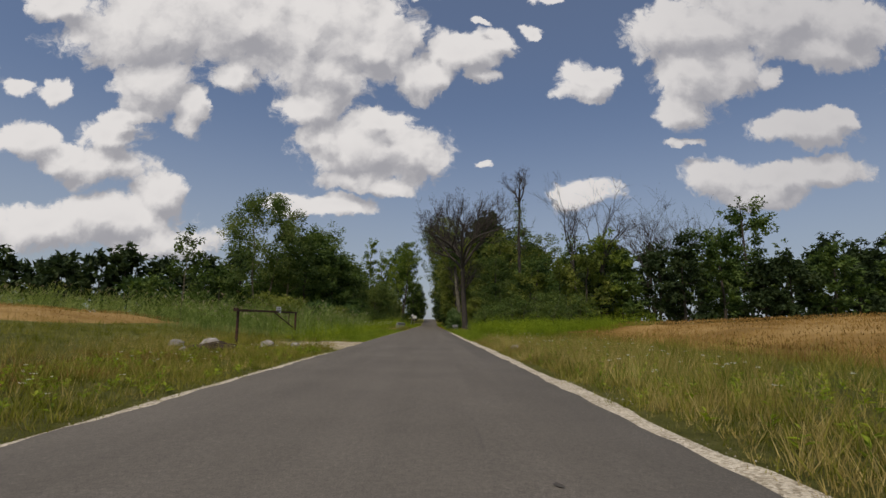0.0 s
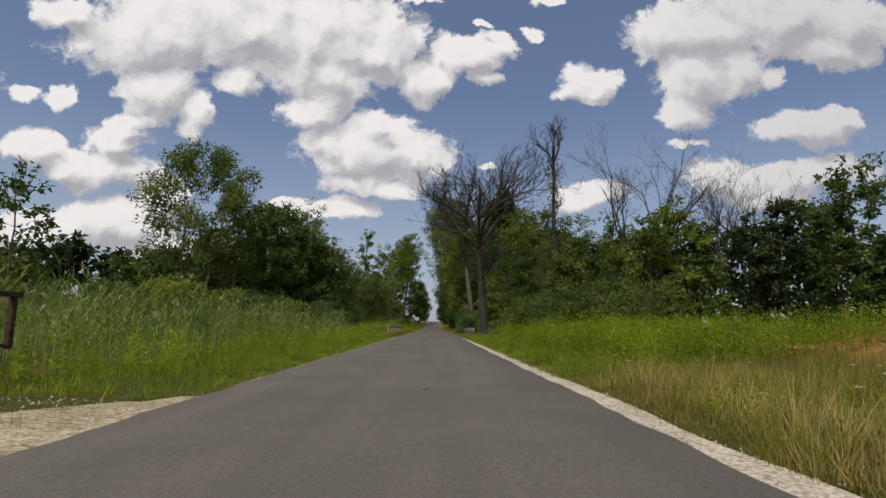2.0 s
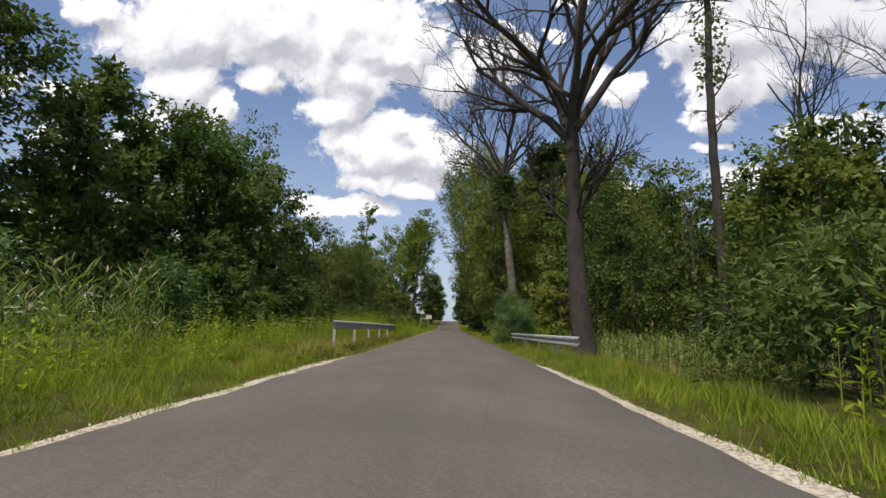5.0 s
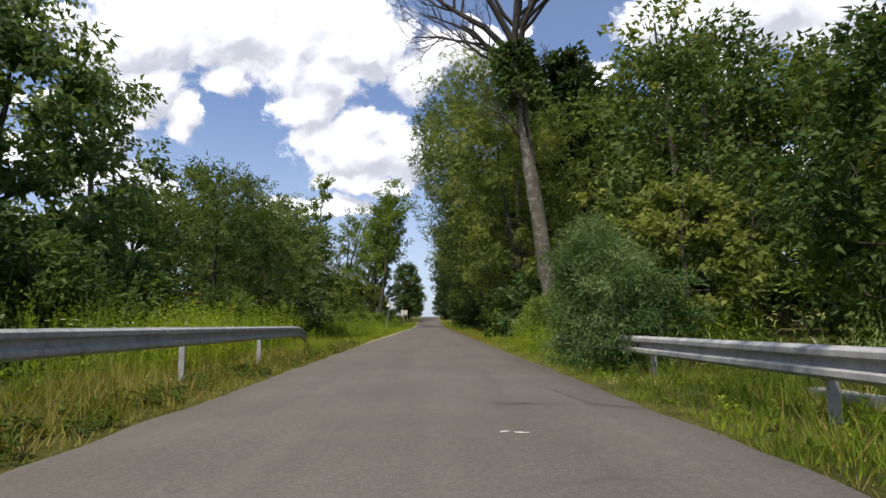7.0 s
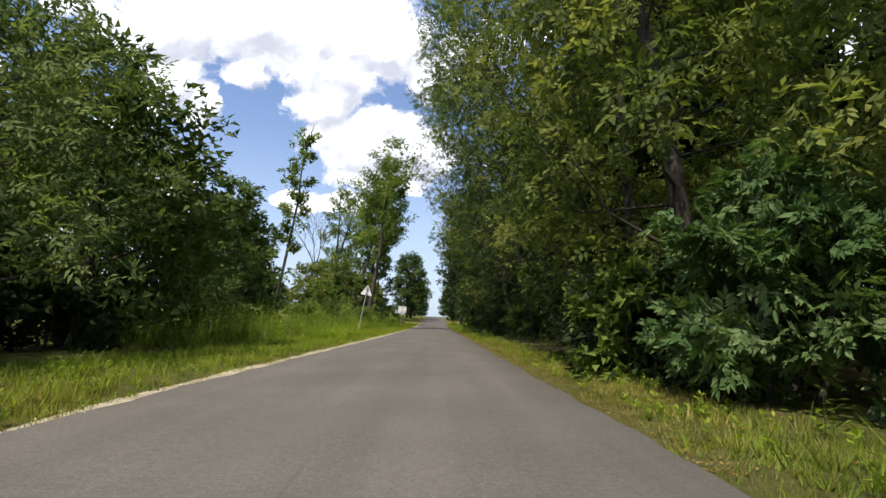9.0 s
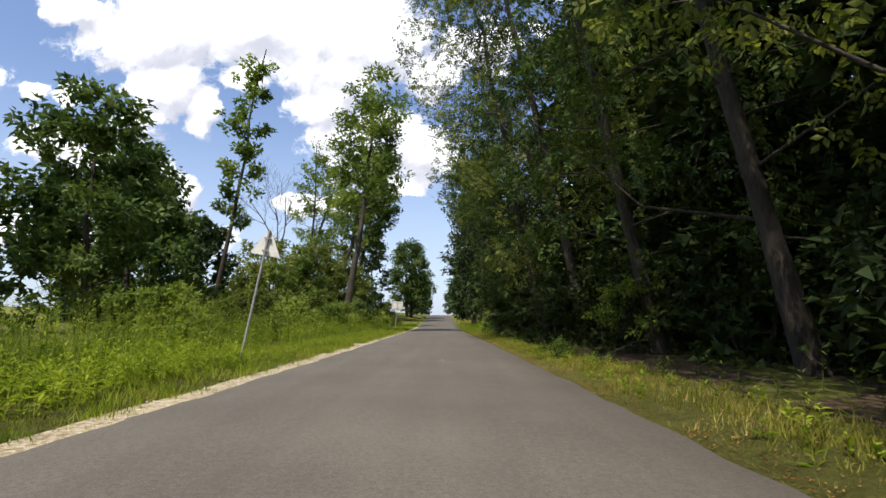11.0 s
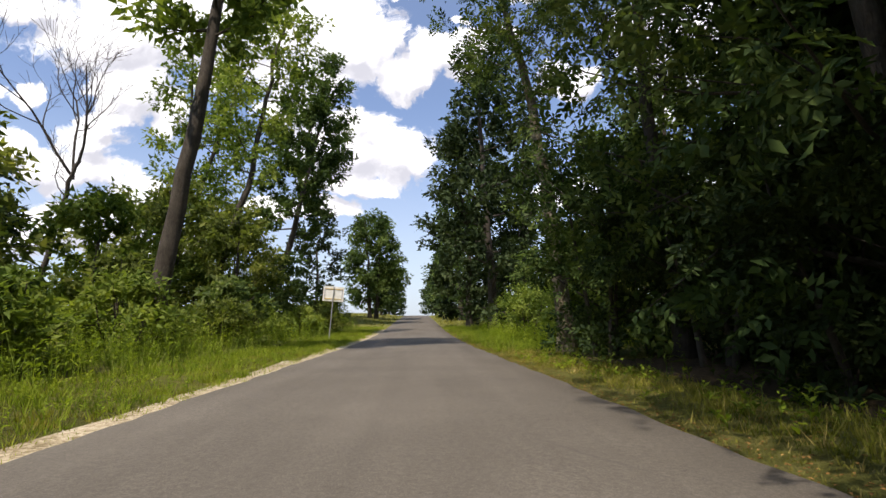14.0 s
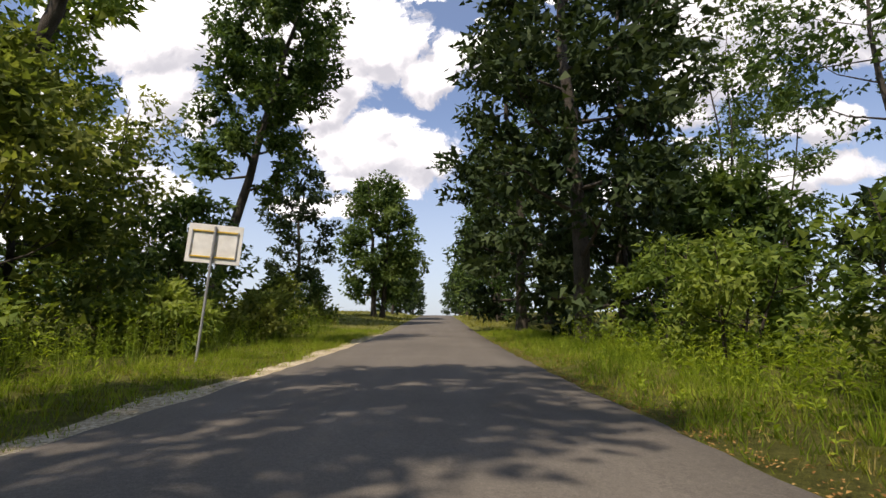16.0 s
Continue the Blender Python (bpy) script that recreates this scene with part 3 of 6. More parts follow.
def bare_tree(name, x, y, h, r, girth=0.3, lean=(0, 0), fork=0.45, wood="deadwood", seed=0, label="", depth=4, leaders=4, ivy=0, ivy_top=0.6, ivy_from=0.05, low_limbs=4, bough_wood="deadwood", ivy_mat="leaf_dark", leaves=0, leaf_mat="leaf_birch", upright=0.9, sweep=1.0):
    """A dead or nearly leafless tree: trunk, forking boughs and fine twigs; ivy climbs the trunk where asked for."""
    rng = np.random.default_rng(seed * 101 + 5)
    root = new(name)
    root.location = (x, y, height(x, y))
    tubes = Tubes()
    tips = []
    k = 22
    s = np.linspace(0, 1, k)
    top = np.array([lean[0], lean[1], h * fork])
    pts = top * s[:, None] + np.cumsum(rng.normal(0, 0.0030 * h, (k, 3)), 0) * s[:, None]
    pts[:, :2] += np.array(lean)[None, :] * (s ** sweep - s)[:, None]
    pts[0] = (0, 0, -0.3)
    rad = girth * (1 - 0.45 * s) * (1 + 0.35 * np.exp(-s * h * fork / 0.5))
    tubes.add(pts, rad, 14, 0.08)
    boughs = Tubes()

    def grow(p, d, length, radius, level):
        steps = 5 if level < 3 else 3 if level < 4 else 2
        q = [p]
        for i in range(steps):
            d = unit(d + rng.normal(0, 0.16, 3) + np.array([0, 0, 0.05 * upright]))
            q.append(q[-1] + d * length / steps)
        q = np.array(q)
        boughs.add(q, np.maximum(radius * np.linspace(1, 0.42, steps + 1), 0.011), 7 if level < 2 else (5 if level < 3 else 3))
        tips.append(q[-1])
        if level >= depth:
            return
        for i in range(rng.integers(4, 7) if level < 3 else rng.integers(3, 5)):
            f = rng.uniform(0.25, 1.0)
            b = np.array([np.interp(f, np.linspace(0, 1, steps + 1), q[:, c]) for c in range(3)])
            turn = rng.normal(0, 1, 3)
            turn = unit(turn - d * (turn @ d))
            grow(b, unit(d + turn * rng.uniform(0.5, 1.0) + np.array([0, 0, 0.25 * upright])), length * rng.uniform(0.42, 0.66), max(0.009, radius * (1 - 0.45 * f) * 0.62), level + 1)

    rest = h * (1 - fork)
    for i in range(leaders):
        az = 2 * np.pi * i / leaders + rng.uniform(-0.4, 0.4)
        start = np.array([np.interp(rng.uniform(0.82, 1.0), s, pts[:, c]) for c in range(3)])
        wide = r / max(rest, 1)
        d = unit(np.array([math.cos(az) * wide, math.sin(az) * wide, rng.uniform(0.7, 1.0)]))
        grow(start, d, rest * rng.uniform(0.62, 0.85), girth * 0.48, 1)
    for i in range(low_limbs):
        az, f_at = rng.uniform(0, 2 * np.pi), rng.uniform(0.5, 0.97)
        start = np.array([np.interp(f_at, s, pts[:, c]) for c in range(3)])
        grow(start, unit(np.array([math.cos(az), math.sin(az), 0.45 + 0.5 * upright])), (0.35 * r + 0.8) * rng.uniform(0.7, 1.5), girth * 0.20, 2)
    part("trunk", tubes.mesh("trunk", M[wood]), None, root)
    part("branchwork", boughs.mesh("branchwork", M[bough_wood]), None, root)
    if ivy:
        t = rng.uniform(ivy_from / fork, ivy_top / fork, ivy)
        t = np.clip(t, 0, 1)
        p = np.stack([np.interp(t, s, pts[:, c]) for c in range(3)], 1)
        az = rng.uniform(0, 2 * np.pi, ivy)
        o = np.stack([np.cos(az), np.sin(az), 0 * az], 1)
        lumpy = 0.30 + 0.55 * np.abs(np.sin(7 * t + 2 * np.cos(az)))
        p = p + o * (girth * 0.8 + lumpy * rng.uniform(0, 1, ivy))[:, None]
        v, f = sprays(rng, p, o, 0.24, 0, 0.7, 0.6)
        part("ivy", mesh_from("ivy", v, [f], M[ivy_mat]), None, root, "dark green ivy round the trunk")
    if leaves:
        c = np.array(tips)[rng.integers(0, len(tips), leaves)] + rng.normal(0, 0.45, (leaves, 3))
        v, f = sprays(rng, c, rng.normal(0, 1, (leaves, 3)), 0.34, 1, 0.55, 0.3)
        part("crown", mesh_from("crown", v, [f], M[leaf_mat]), None, root)
    tagged(root, label, "tree")
    return root


def blades(rng, x, y, h, width, bend=0.35, seg=False, fan=None):
    """Grass blades at x, y: single leaning triangles, or bent ones of three triangles."""
    n = len(x)
    z = land(x, y) - 0.02
    p = np.stack([x, y, z], 1)
    az = rng.uniform(0, 2 * np.pi, n)
    s = np.stack([np.cos(az), np.sin(az), 0 * az], 1) * (width / 2)[:, None]
    la = rng.uniform(0, 2 * np.pi, n) if fan is None else fan + rng.normal(0, 0.5, n)
    lean = np.stack([np.cos(la), np.sin(la), 0 * la], 1) * (h * bend * rng.uniform(0.2, 1.2, n))[:, None]
    up = np.stack([0 * h, 0 * h, h], 1)
    if not seg:
        v = np.stack([p - s, p + s, p + up + lean], 1).reshape(-1, 3)
        return v, [np.arange(3 * n).reshape(-1, 3)]
    mid = p + up * 0.6 + lean * 0.35
    v = np.stack([p - s, p + s, mid + s * 0.7, mid - s * 0.7, p + up * 0.95 + lean], 1).reshape(-1, 3)
    i = np.arange(n)[:, None] * 5
    return v, [i + np.array([[0, 1, 2, 3]]), i + np.array([[3, 2, 4]])]


def stuff(name, v, f, mat, label, category):
    ob = new(name, mesh_from(name, v, f, M[mat]))
    return tagged(ob, label, category, kind="stuff")


def scatter(rng, n, x0, x1, y0, y1, clump=0.0, scale=1.2):
    """Places in a stretch, thinner where a wavy field is low."""
    x, y = rng.uniform(x0, x1, n), rng.uniform(y0, y1, n)
    if clump:
        w = 0.5 + 0.5 * np.sin(scale * x + 2.1 * np.sin(0.37 * scale * y + 1.0)) * np.cos(0.8 * scale * y + 1.7 * np.sin(0.5 * scale * x))
        keep = rng.uniform(0, 1, n) > clump * (1 - w)
        x, y = x[keep], y[keep]
    return x, y


def swell(x, y):
    """Uneven growth: 0.55 to 1.2 over a few metres."""
    w = np.sin(0.9 * x + 1.3 * np.sin(0.53 * y)) * np.sin(0.71 * y + 1.1 * np.sin(0.8 * x + 2)) + 0.5 * np.sin(2.3 * y + 1.7 * x)
    return 0.86 + 0.24 * w


def herbs(name, rng, x, y, h0, h1, mat, label, leaf=0.16, rows=5, slim=0.26, flower=0.0):
    """Tall weeds: a stem with leaves up its length."""
    n = len(x)
    h = rng.uniform(h0, h1, n) * swell(x, y)
    z = land(x, y)
    la = rng.uniform(0, 2 * np.pi, n)
    lean = np.stack([np.cos(la), np.sin(la)], 1) * (h * rng.uniform(0, 0.18, n))[:, None]
    vs, fs, count = [], [], 0
    sv, sf = blades(rng, x, y, h, np.full(n, 0.018), 0.05)
    vs.append(sv)
    fs.append(sf[0])
    count += len(sv)
    for k in range(rows):
        for sgn in (0, np.pi):
            t = np.clip((k + rng.uniform(0.0, 1.3, n)) / rows, 0.05, 1.0)
            base = np.stack([x + lean[:, 0] * t * t, y + lean[:, 1] * t * t, z + h * t], 1)
            az = la + k * 1.57 + sgn + rng.uniform(-1.2, 1.2, n)
            way = unit(np.stack([np.cos(az), np.sin(az), rng.uniform(0.1, 1.1, n)], 1))
            nor = unit(np.stack([-np.cos(az) * 0.4, -np.sin(az) * 0.4, 1 + 0 * az], 1))
            size = leaf * (1.25 - 0.6 * t) * rng.uniform(0.7, 1.3, n)
            v, f = leaf_arrays(base, way, nor, size, size * slim)
            vs.append(v)
            fs.append(f + count)
            count += len(v)
    return stuff(name, np.concatenate(vs), [np.concatenate(fs)], mat, label, "weeds")


def reeds(name, rng, x, y, h0, h1, label, plume=0.35):
    n = len(x)
    h = rng.uniform(h0, h1, n) * swell(x, y)
    z = land(x, y)
    vs, fs, count = [], [], 0
    sv, sf = blades(rng, x, y, h, np.full(n, 0.02), 0.06)
    vs.append(sv)
    fs.append(sf[0])
    count += len(sv)
    wind = rng.uniform(-0.6, 0.6, n)
    for k in range(6):
        t = 0.25 + 0.12 * k
        az = rng.uniform(0, 2 * np.pi, n)
        base = np.stack([x, y, z + h * t], 1)
        way = unit(np.stack([np.cos(az), np.sin(az), rng.uniform(0.6, 2.6, n)], 1))
        nor = unit(np.cross(way, np.stack([-np.sin(az), np.cos(az), 0 * az], 1)))
        v, f = leaf_arrays(base, way, nor, h * rng.uniform(0.13, 0.27, n), np.full(n, 0.026))
        vs.append(v)
        fs.append(f + count)
        count += len(v)
    ob = stuff(name, np.concatenate(vs), [np.concatenate(fs)], "reed", label, "reeds")
    pick = np.flatnonzero(rng.uniform(0, 1, n) < plume * 0.6)
    m = len(pick)
    top = sv.reshape(-1, 3, 3)[pick, 2]
    vs, fs, count = [], [], 0
    for k in range(4):
        az = rng.uniform(0, 2 * np.pi, m)
        way = unit(np.stack([0.55 * np.cos(az), 0.55 * np.sin(az), rng.uniform(0.5, 1.4, m)], 1))
        nor = unit(np.cross(way, np.stack([-np.sin(az), np.cos(az), 0 * az], 1)))
        v, f = leaf_arrays(top - [0, 0, 0.10], way, nor, rng.uniform(0.14, 0.26, m), np.full(m, 0.035))
        vs.append(v)
        fs.append(f + count)
        count += len(v)
    stuff(name.rstrip("s") + "_plumes", np.concatenate(vs), [np.concatenate(fs)], "plume", "pale feathery seed heads of reeds", "reeds")
    return ob


# ---- ground, road, shoulders ----
def strip(name, xs, ys, zfun, mat, label, category):
    """A sheet over the grid xs by ys."""
    gx, gy = np.meshgrid(xs, ys)
    v = np.stack([gx, gy, zfun(gx, gy)], -1).reshape(-1, 3)
    nx, ny = len(xs), len(ys)
    i = (np.arange(ny - 1)[:, None] * nx + np.arange(nx - 1)[None, :]).ravel()
    f = np.stack([i, i + 1, i + nx + 1, i + nx], 1)
    return tagged(new(name, mesh_from(name, v, [f], M[mat], True)), label, category, kind="structure")


grow_out = np.array([70, 90, 130, 200, 320, 520, 850, 1400, 2400])
strip("ground", np.concatenate([-grow_out[::-1], np.arange(-60, -6, 2.0), np.arange(-6, 6, 0.5), np.arange(6, 61, 2.0), grow_out]),
      np.concatenate([[-1500, -600, -250, -100, -50], np.arange(-30, 300, 2.0), [310, 330, 360, 400, 460, 550, 700, 1000, 1600, 2600, 4000]]),
      land, "ground", "green and straw-coloured rough meadow ground", "ground")


def road_mesh():
    """Asphalt with ragged edges, slightly crowned, its sides turned down."""
    ys = np.concatenate([np.arange(-60, 230, 0.35), np.arange(230, 600, 6.0)])
    rag_l = 0.05 * np.sin(1.7 * ys) * np.sin(0.6 * ys + 1) + 0.025 * np.sin(5.1 * ys + 2 * np.sin(ys)) + 0.08 * np.sin(0.11 * ys)
    rag_r = 0.04 * np.sin(1.3 * ys + 2) * np.sin(0.5 * ys) + 0.025 * np.sin(4.3 * ys + np.sin(1.4 * ys)) + 0.06 * np.sin(0.09 * ys + 1)
    cols = []
    mid = (ROAD_L + ROAD_R) / 2
    half = (ROAD_R - ROAD_L) / 2
    for w in (-1, -0.985, -0.6, -0.2, 0.2, 0.6, 0.985, 1):
        x = mid + w * half + (rag_l if w < 0 else rag_r) * abs(w) ** 4
        z = ROAD_RISE(ys) + 0.035 * (1 - w * w) - (0.05 if abs(w) == 1 else 0)
        cols.append(np.stack([x, ys, z], 1))
    v = np.stack(cols, 1).reshape(-1, 3)
    k = len(cols)
    i = (np.arange(len(ys) - 1)[:, None] * k + np.arange(k - 1)[None, :]).ravel()
    return mesh_from("road", v, [np.stack([i, i + 1, i + k + 1, i + k], 1)], M["asphalt"], False)


road = tagged(new("road", road_mesh()), "worn grey-brown asphalt country road with ragged edges", "road", kind="structure")


def blotch(name, x, y, a, b, turn, mat, seed, lift=0.006):
    """A flat irregular patch on the road."""
    rng = np.random.default_rng(seed)
    k = 14
    ang = np.arange(k) * 2 * np.pi / k
    rr = 1 + rng.normal(0, 0.16, k)
    p = np.stack([a * rr * np.cos(ang), b * rr * np.sin(ang)], 1)
    c, s = math.cos(turn), math.sin(turn)
    px, py = x + p[:, 0] * c - p[:, 1] * s, y + p[:, 0] * s + p[:, 1] * c
    w = (px - (ROAD_L + ROAD_R) / 2) / ((ROAD_R - ROAD_L) / 2)
    pz = ROAD_RISE(py) + 0.035 * (1 - w * w) + lift
    wc = (x - (ROAD_L + ROAD_R) / 2) / ((ROAD_R - ROAD_L) / 2)
    v = np.concatenate([np.stack([px, py, pz], 1), [[x, y, float(ROAD_RISE(y)) + 0.035 * (1 - wc * wc) + lift]]])
    i = np.arange(k)
    f = np.stack([i, (i + 1) % k, np.full(k, k)], 1)
    return part(name, mesh_from(name, v, [f], M[mat]), None, road)


blotch("tar_patch", -2.45, 19.7, 0.32, 0.07, -0.25, "tar", 1)
blotch("tar_patch", 0.78, 21.0, 0.22, 0.10, 0.1, "tar", 2)
blotch("tar_patch", -0.05, 28.6, 0.07, 0.05, 0.3, "tar", 3)
blotch("tar_patch", 1.0, 3.4, 0.03, 0.05, 0.3, "tar", 4)
blotch("paint_fleck", 0.52, 77.6, 0.05, 0.02, 0.2, "white", 5)
blotch("paint_fleck", 0.66, 77.55, 0.06, 0.02, -0.2, "white", 6)
blotch("paint_fleck", 0.05, 127.2, 0.05, 0.02, 0.1, "white", 7)


def shoulder(side, y0, y1, w0, w1, label, mat="gravel"):
    """A band of gravel along the road's edge, its outer edge ragged."""
    ys = np.arange(y0, y1, 0.4)
    e = ROAD_R if side > 0 else ROAD_L
    fade = np.minimum(1, np.minimum((ys - y0) / 2.5, (y1 - ys) / 2.5))
    w = (w0 + (w1 - w0) * (ys - y0) / (y1 - y0)) * fade * (1 + 0.10 * np.sin(0.7 * ys + 2 * np.sin(0.23 * ys)) + 0.07 * np.sin(1.9 * ys))
    cols = []
    for f in (0.0, 0.5, 1.0):
        x = e - side * 0.12 + side * (0.12 + np.maximum(w, 0.01)) * f
        z = np.maximum(land(x, ys) + 0.03 - 0.028 * f, ROAD_RISE(ys) - 0.045)
        cols.append(np.stack([x, ys, z], 1))
    v = np.stack(cols, 1).reshape(-1, 3)
    i = (np.arange(len(ys) - 1)[:, None] * 3 + np.arange(2)[None, :]).ravel()
    f = np.stack([i, i + 1, i + 4, i + 3], 1)
    if side < 0:
        f = f[:, ::-1]
    ob = tagged(new("gravel_shoulder", mesh_from("gravel_shoulder", v, [f], M[mat])), label, "shoulder", kind="structure")
    # loose stones on it
    rng = np.random.default_rng(int(y0 * 10 + side + 500))
    n = int((y1 - y0) * (30 if mat == "gravel" else 12) * max(w0, w1, 0.15) / 0.4)
    sy = rng.uniform(y0, y1, n)
    sx = e + side * np.interp(sy, ys, np.maximum(w, 0.01)) * rng.uniform(-0.05, 1.25, n) ** 1.0
    pebbles("loose_gravel", rng, sx, sy, 0.006, 0.021)
    return ob


def pebbles(name, rng, x, y, r0, r1, lift=0.0):
    """Small angular stones, each a pyramid pushed out of shape."""
    n = len(x)
    r = rng.uniform(r0, r1, n) * rng.uniform(0.6, 1.0, n)
    z = np.maximum(land(x, y), np.where((x > ROAD_L) & (x < ROAD_R), ROAD_RISE(y), -9)) + r * 0.35 + lift
    dirs = np.array([[1, 0, -0.5], [0, 1, -0.5], [-1, 0, -0.5], [0, -1, -0.5], [0, 0, 0.8]], float)
    v = dirs[None] * r[:, None, None] * rng.uniform(0.55, 1.3, (n, 5, 1)) + rng.normal(0, 0.18, (n, 5, 3)) * r[:, None, None]
    v = v + np.stack([x, y, z], 1)[:, None, :]
    tri = np.array([[0, 1, 4], [1, 2, 4], [2, 3, 4], [3, 0, 4]])
    f = (np.arange(n)[:, None, None] * 5 + tri[None]).reshape(-1, 3)
    return stuff(name, v.reshape(-1, 3), [f], "pebble", "pale loose gravel stones", "gravel")


shoulder(1, -8, 68, 0.46, 0.26, "strip of pale crushed stone along the asphalt")
shoulder(-1, -8, 19, 0.12, 0.18, "thin strip of pale gravel beside the asphalt")
shoulder(-1, 28, 68, 0.12, 0.28, "strip of pale gravel beside the asphalt")
shoulder(-1, 96, 196, 0.34, 0.58, "sandy gravel strip beside the asphalt", "sand")


def drive_mesh():
    """The gravel field entrance between the road and the barrier."""
    us, ws = np.linspace(0, 1, 26), np.linspace(0, 1, 34)
    rows = []
    for u in us:
        x = ROAD_L + 0.05 - u * 4.7
        y0 = 20.0 + 1.4 * ease(0.0, 0.5, u) - 2.0 * ease(0.5, 1, u)
        y1 = 28.6 - 2.2 * ease(0.0, 0.35, u) + 1.6 * ease(0.6, 1.0, u)
        y = y0 + (y1 - y0) * ws + 0.25 * np.sin(9 * u + 3) * (1 - 2 * ws)
        xx = np.full_like(y, x)
        rows.append(np.stack([xx, y, land(xx, y) + 0.028 - 0.06 * (np.abs(2 * ws - 1) ** 10) - 0.05 * (u > 0.97)], 1))
    v = np.stack(rows).reshape(-1, 3)
    k = len(ws)
    i = (np.arange(len(us) - 1)[:, None] * k + np.arange(k - 1)[None, :]).ravel()
    return mesh_from("gravel_drive", v, [np.stack([i, i + 1, i + k + 1, i + k], 1)], M["sand"], True)


tagged(new("gravel_drive", drive_mesh()), "sandy gravel field entrance with grass tufts", "driveway", kind="structure")
strip("forest_floor", np.concatenate([[4.0], np.arange(4.6, 46, 2.0)]), np.arange(98.5, 163, 1.5), lambda a, b: land(a, b) + 0.006 - 0.03 * ((a <= 4.0) | (b <= 98.5) | (b >= 161.9)), "forest_floor", "brown leaf-strewn forest floor", "forest floor")
rng0 = np.random.default_rng(11)
pebbles("loose_gravel", rng0, rng0.uniform(-7.4, -3.2, 2000), rng0.uniform(20.6, 27.6, 2000), 0.008, 0.030)


# ---- things by the road ----
def boulder(x, y, r, seed, label):
    bm = bmesh.new()
    bmesh.ops.create_icosphere(bm, subdivisions=4, radius=1.0)
    for v in bm.verts:
        p = v.co.copy()
        q = p * 1.3 + Vector((seed * 3.1, 0, seed))
        v.co = p * (1 + 0.30 * noise.noise(q) + 0.10 * noise.noise(q * 3.1) + 0.03 * noise.noise(q * 9))
        v.co.z *= 0.72
        v.co.x *= 1.15
    for f in bm.faces:
        f.smooth = True
    me = bpy.data.meshes.new("boulder")
    bm.to_mesh(me)
    bm.free()
    me.materials.append(M["stone"])
    ob = new("boulder", me)
    ob.matrix_basis = Matrix.Translation((x, y, height(x, y) + r * 0.40)) @ pose(0, 0, 0, 0, 0, seed * 70) @ Matrix.Scale(r, 4)
    return tagged(ob, label, "boulder", "boulders by the field entrance")


boulder(-5.60, 19.2, 0.23, 1, "weathered grey field stone in the grass")
boulder(-7.6, 19.2, 0.33, 2, "pale grey field stone in dry grass")
boulder(-9.2, 20.0, 0.24, 3, "pale grey field stone in the grass")
boulder(-4.75, 19.7, 0.16, 4, "low grey field stone at the sandy entrance")
boulder(-7.5, 16.9, 0.12, 5, "small field stone in dry grass")
boulder(3.46, 20.6, 0.19, 6, "pale field stone half hidden in grass")


def earth_mound(x, y, r, h):
    """A low heap of bare soil."""
    bm = bmesh.new()
    bmesh.ops.create_icosphere(bm, subdivisions=4, radius=1.0)
    for v in bm.verts:
        q = v.co * 1.9 + Vector((4.0, 1.0, 2.0))
        k = 1 + 0.28 * noise.noise(q) + 0.14 * noise.noise(q * 3.3)
        v.co = Vector((v.co.x * r * k, v.co.y * r * 0.8 * k, v.co.z * h * k))
    for f in bm.faces:
        f.smooth = True
    me = bpy.data.meshes.new("earth_mound")
    bm.to_mesh(me)
    bm.free()
    me.materials.append(M["forest_floor"])
    ob = new("earth_mound", me)
    ob.location = (x, y, height(x, y))
    return tagged(ob, "low heap of bare brown soil in dry grass", "soil heap")


earth_mound(-7.3, 18.7, 0.85, 0.26)


def barrier():
    """The rusty swing barrier across the field entrance."""
    z0 = height(-7.3, 20.8)
    root = new("barrier_gate")
    root.location = (-7.3, 20.8, z0)
    bm = bmesh.new()
    rod(bm, (0, 0, -0.3), (0, 0, 1.40), 0.055, 12)
    part("hinge_post", bm, M["rust"], root, "rusty steel post")
    bm = bmesh.new()
    box(bm, (0.09, 9.35, 0.09), pose(-0.03, 4.45, 1.42, 0.5, 0, 0), 0.012)
    part("boom", bm, M["rust"], root)
    bm = bmesh.new()
    box(bm, (0.10, 0.10, 0.92), pose(-0.05, 8.98, 0.98), 0.01)
    part("end_post", bm, M["rust"], root)
    bm = bmesh.new()
    rod(bm, (-0.05, 4.9, 1.40), (-0.05, 8.96, 0.56), 0.034, 8)
    part("brace", bm, M["rust"], root)
    bm = bmesh.new()
    rod(bm, (-0.05, 7.6, 1.42), (-0.05, 7.6, 0.86), 0.022, 8)
    part("strut", bm, M["rust"], root)
    bm = bmesh.new()
    box(bm, (0.14, 0.24, 0.14), pose(-0.02, -0.16, 1.40), 0.015)
    part("counterweight", bm, M["rust"], root)
    tagged(root, "rusty brown steel swing barrier across the field entrance", "barrier")
    # the notice that hangs on it
    board = new("notice_board")
    board.matrix_basis = pose(-7.30, 26.25, z0 + 1.53, 0, 0, 74)
    bm = bmesh.new()
    box(bm, (0.42, 0.012, 0.30), pose(0, 0, 0), 0.003)
    part("panel", bm, M["white"], board)
    for k, (w, zz) in enumerate(((0.22, 0.07), (0.30, -0.02), (0.30, -0.07))):
        bm = bmesh.new()
        box(bm, (w, 0.004, 0.026), pose(0, -0.009, zz))
        part("text_bar", bm, M["black"], board)
    tagged(board, "small white notice plate with dark lines on the barrier", "sign")


barrier()


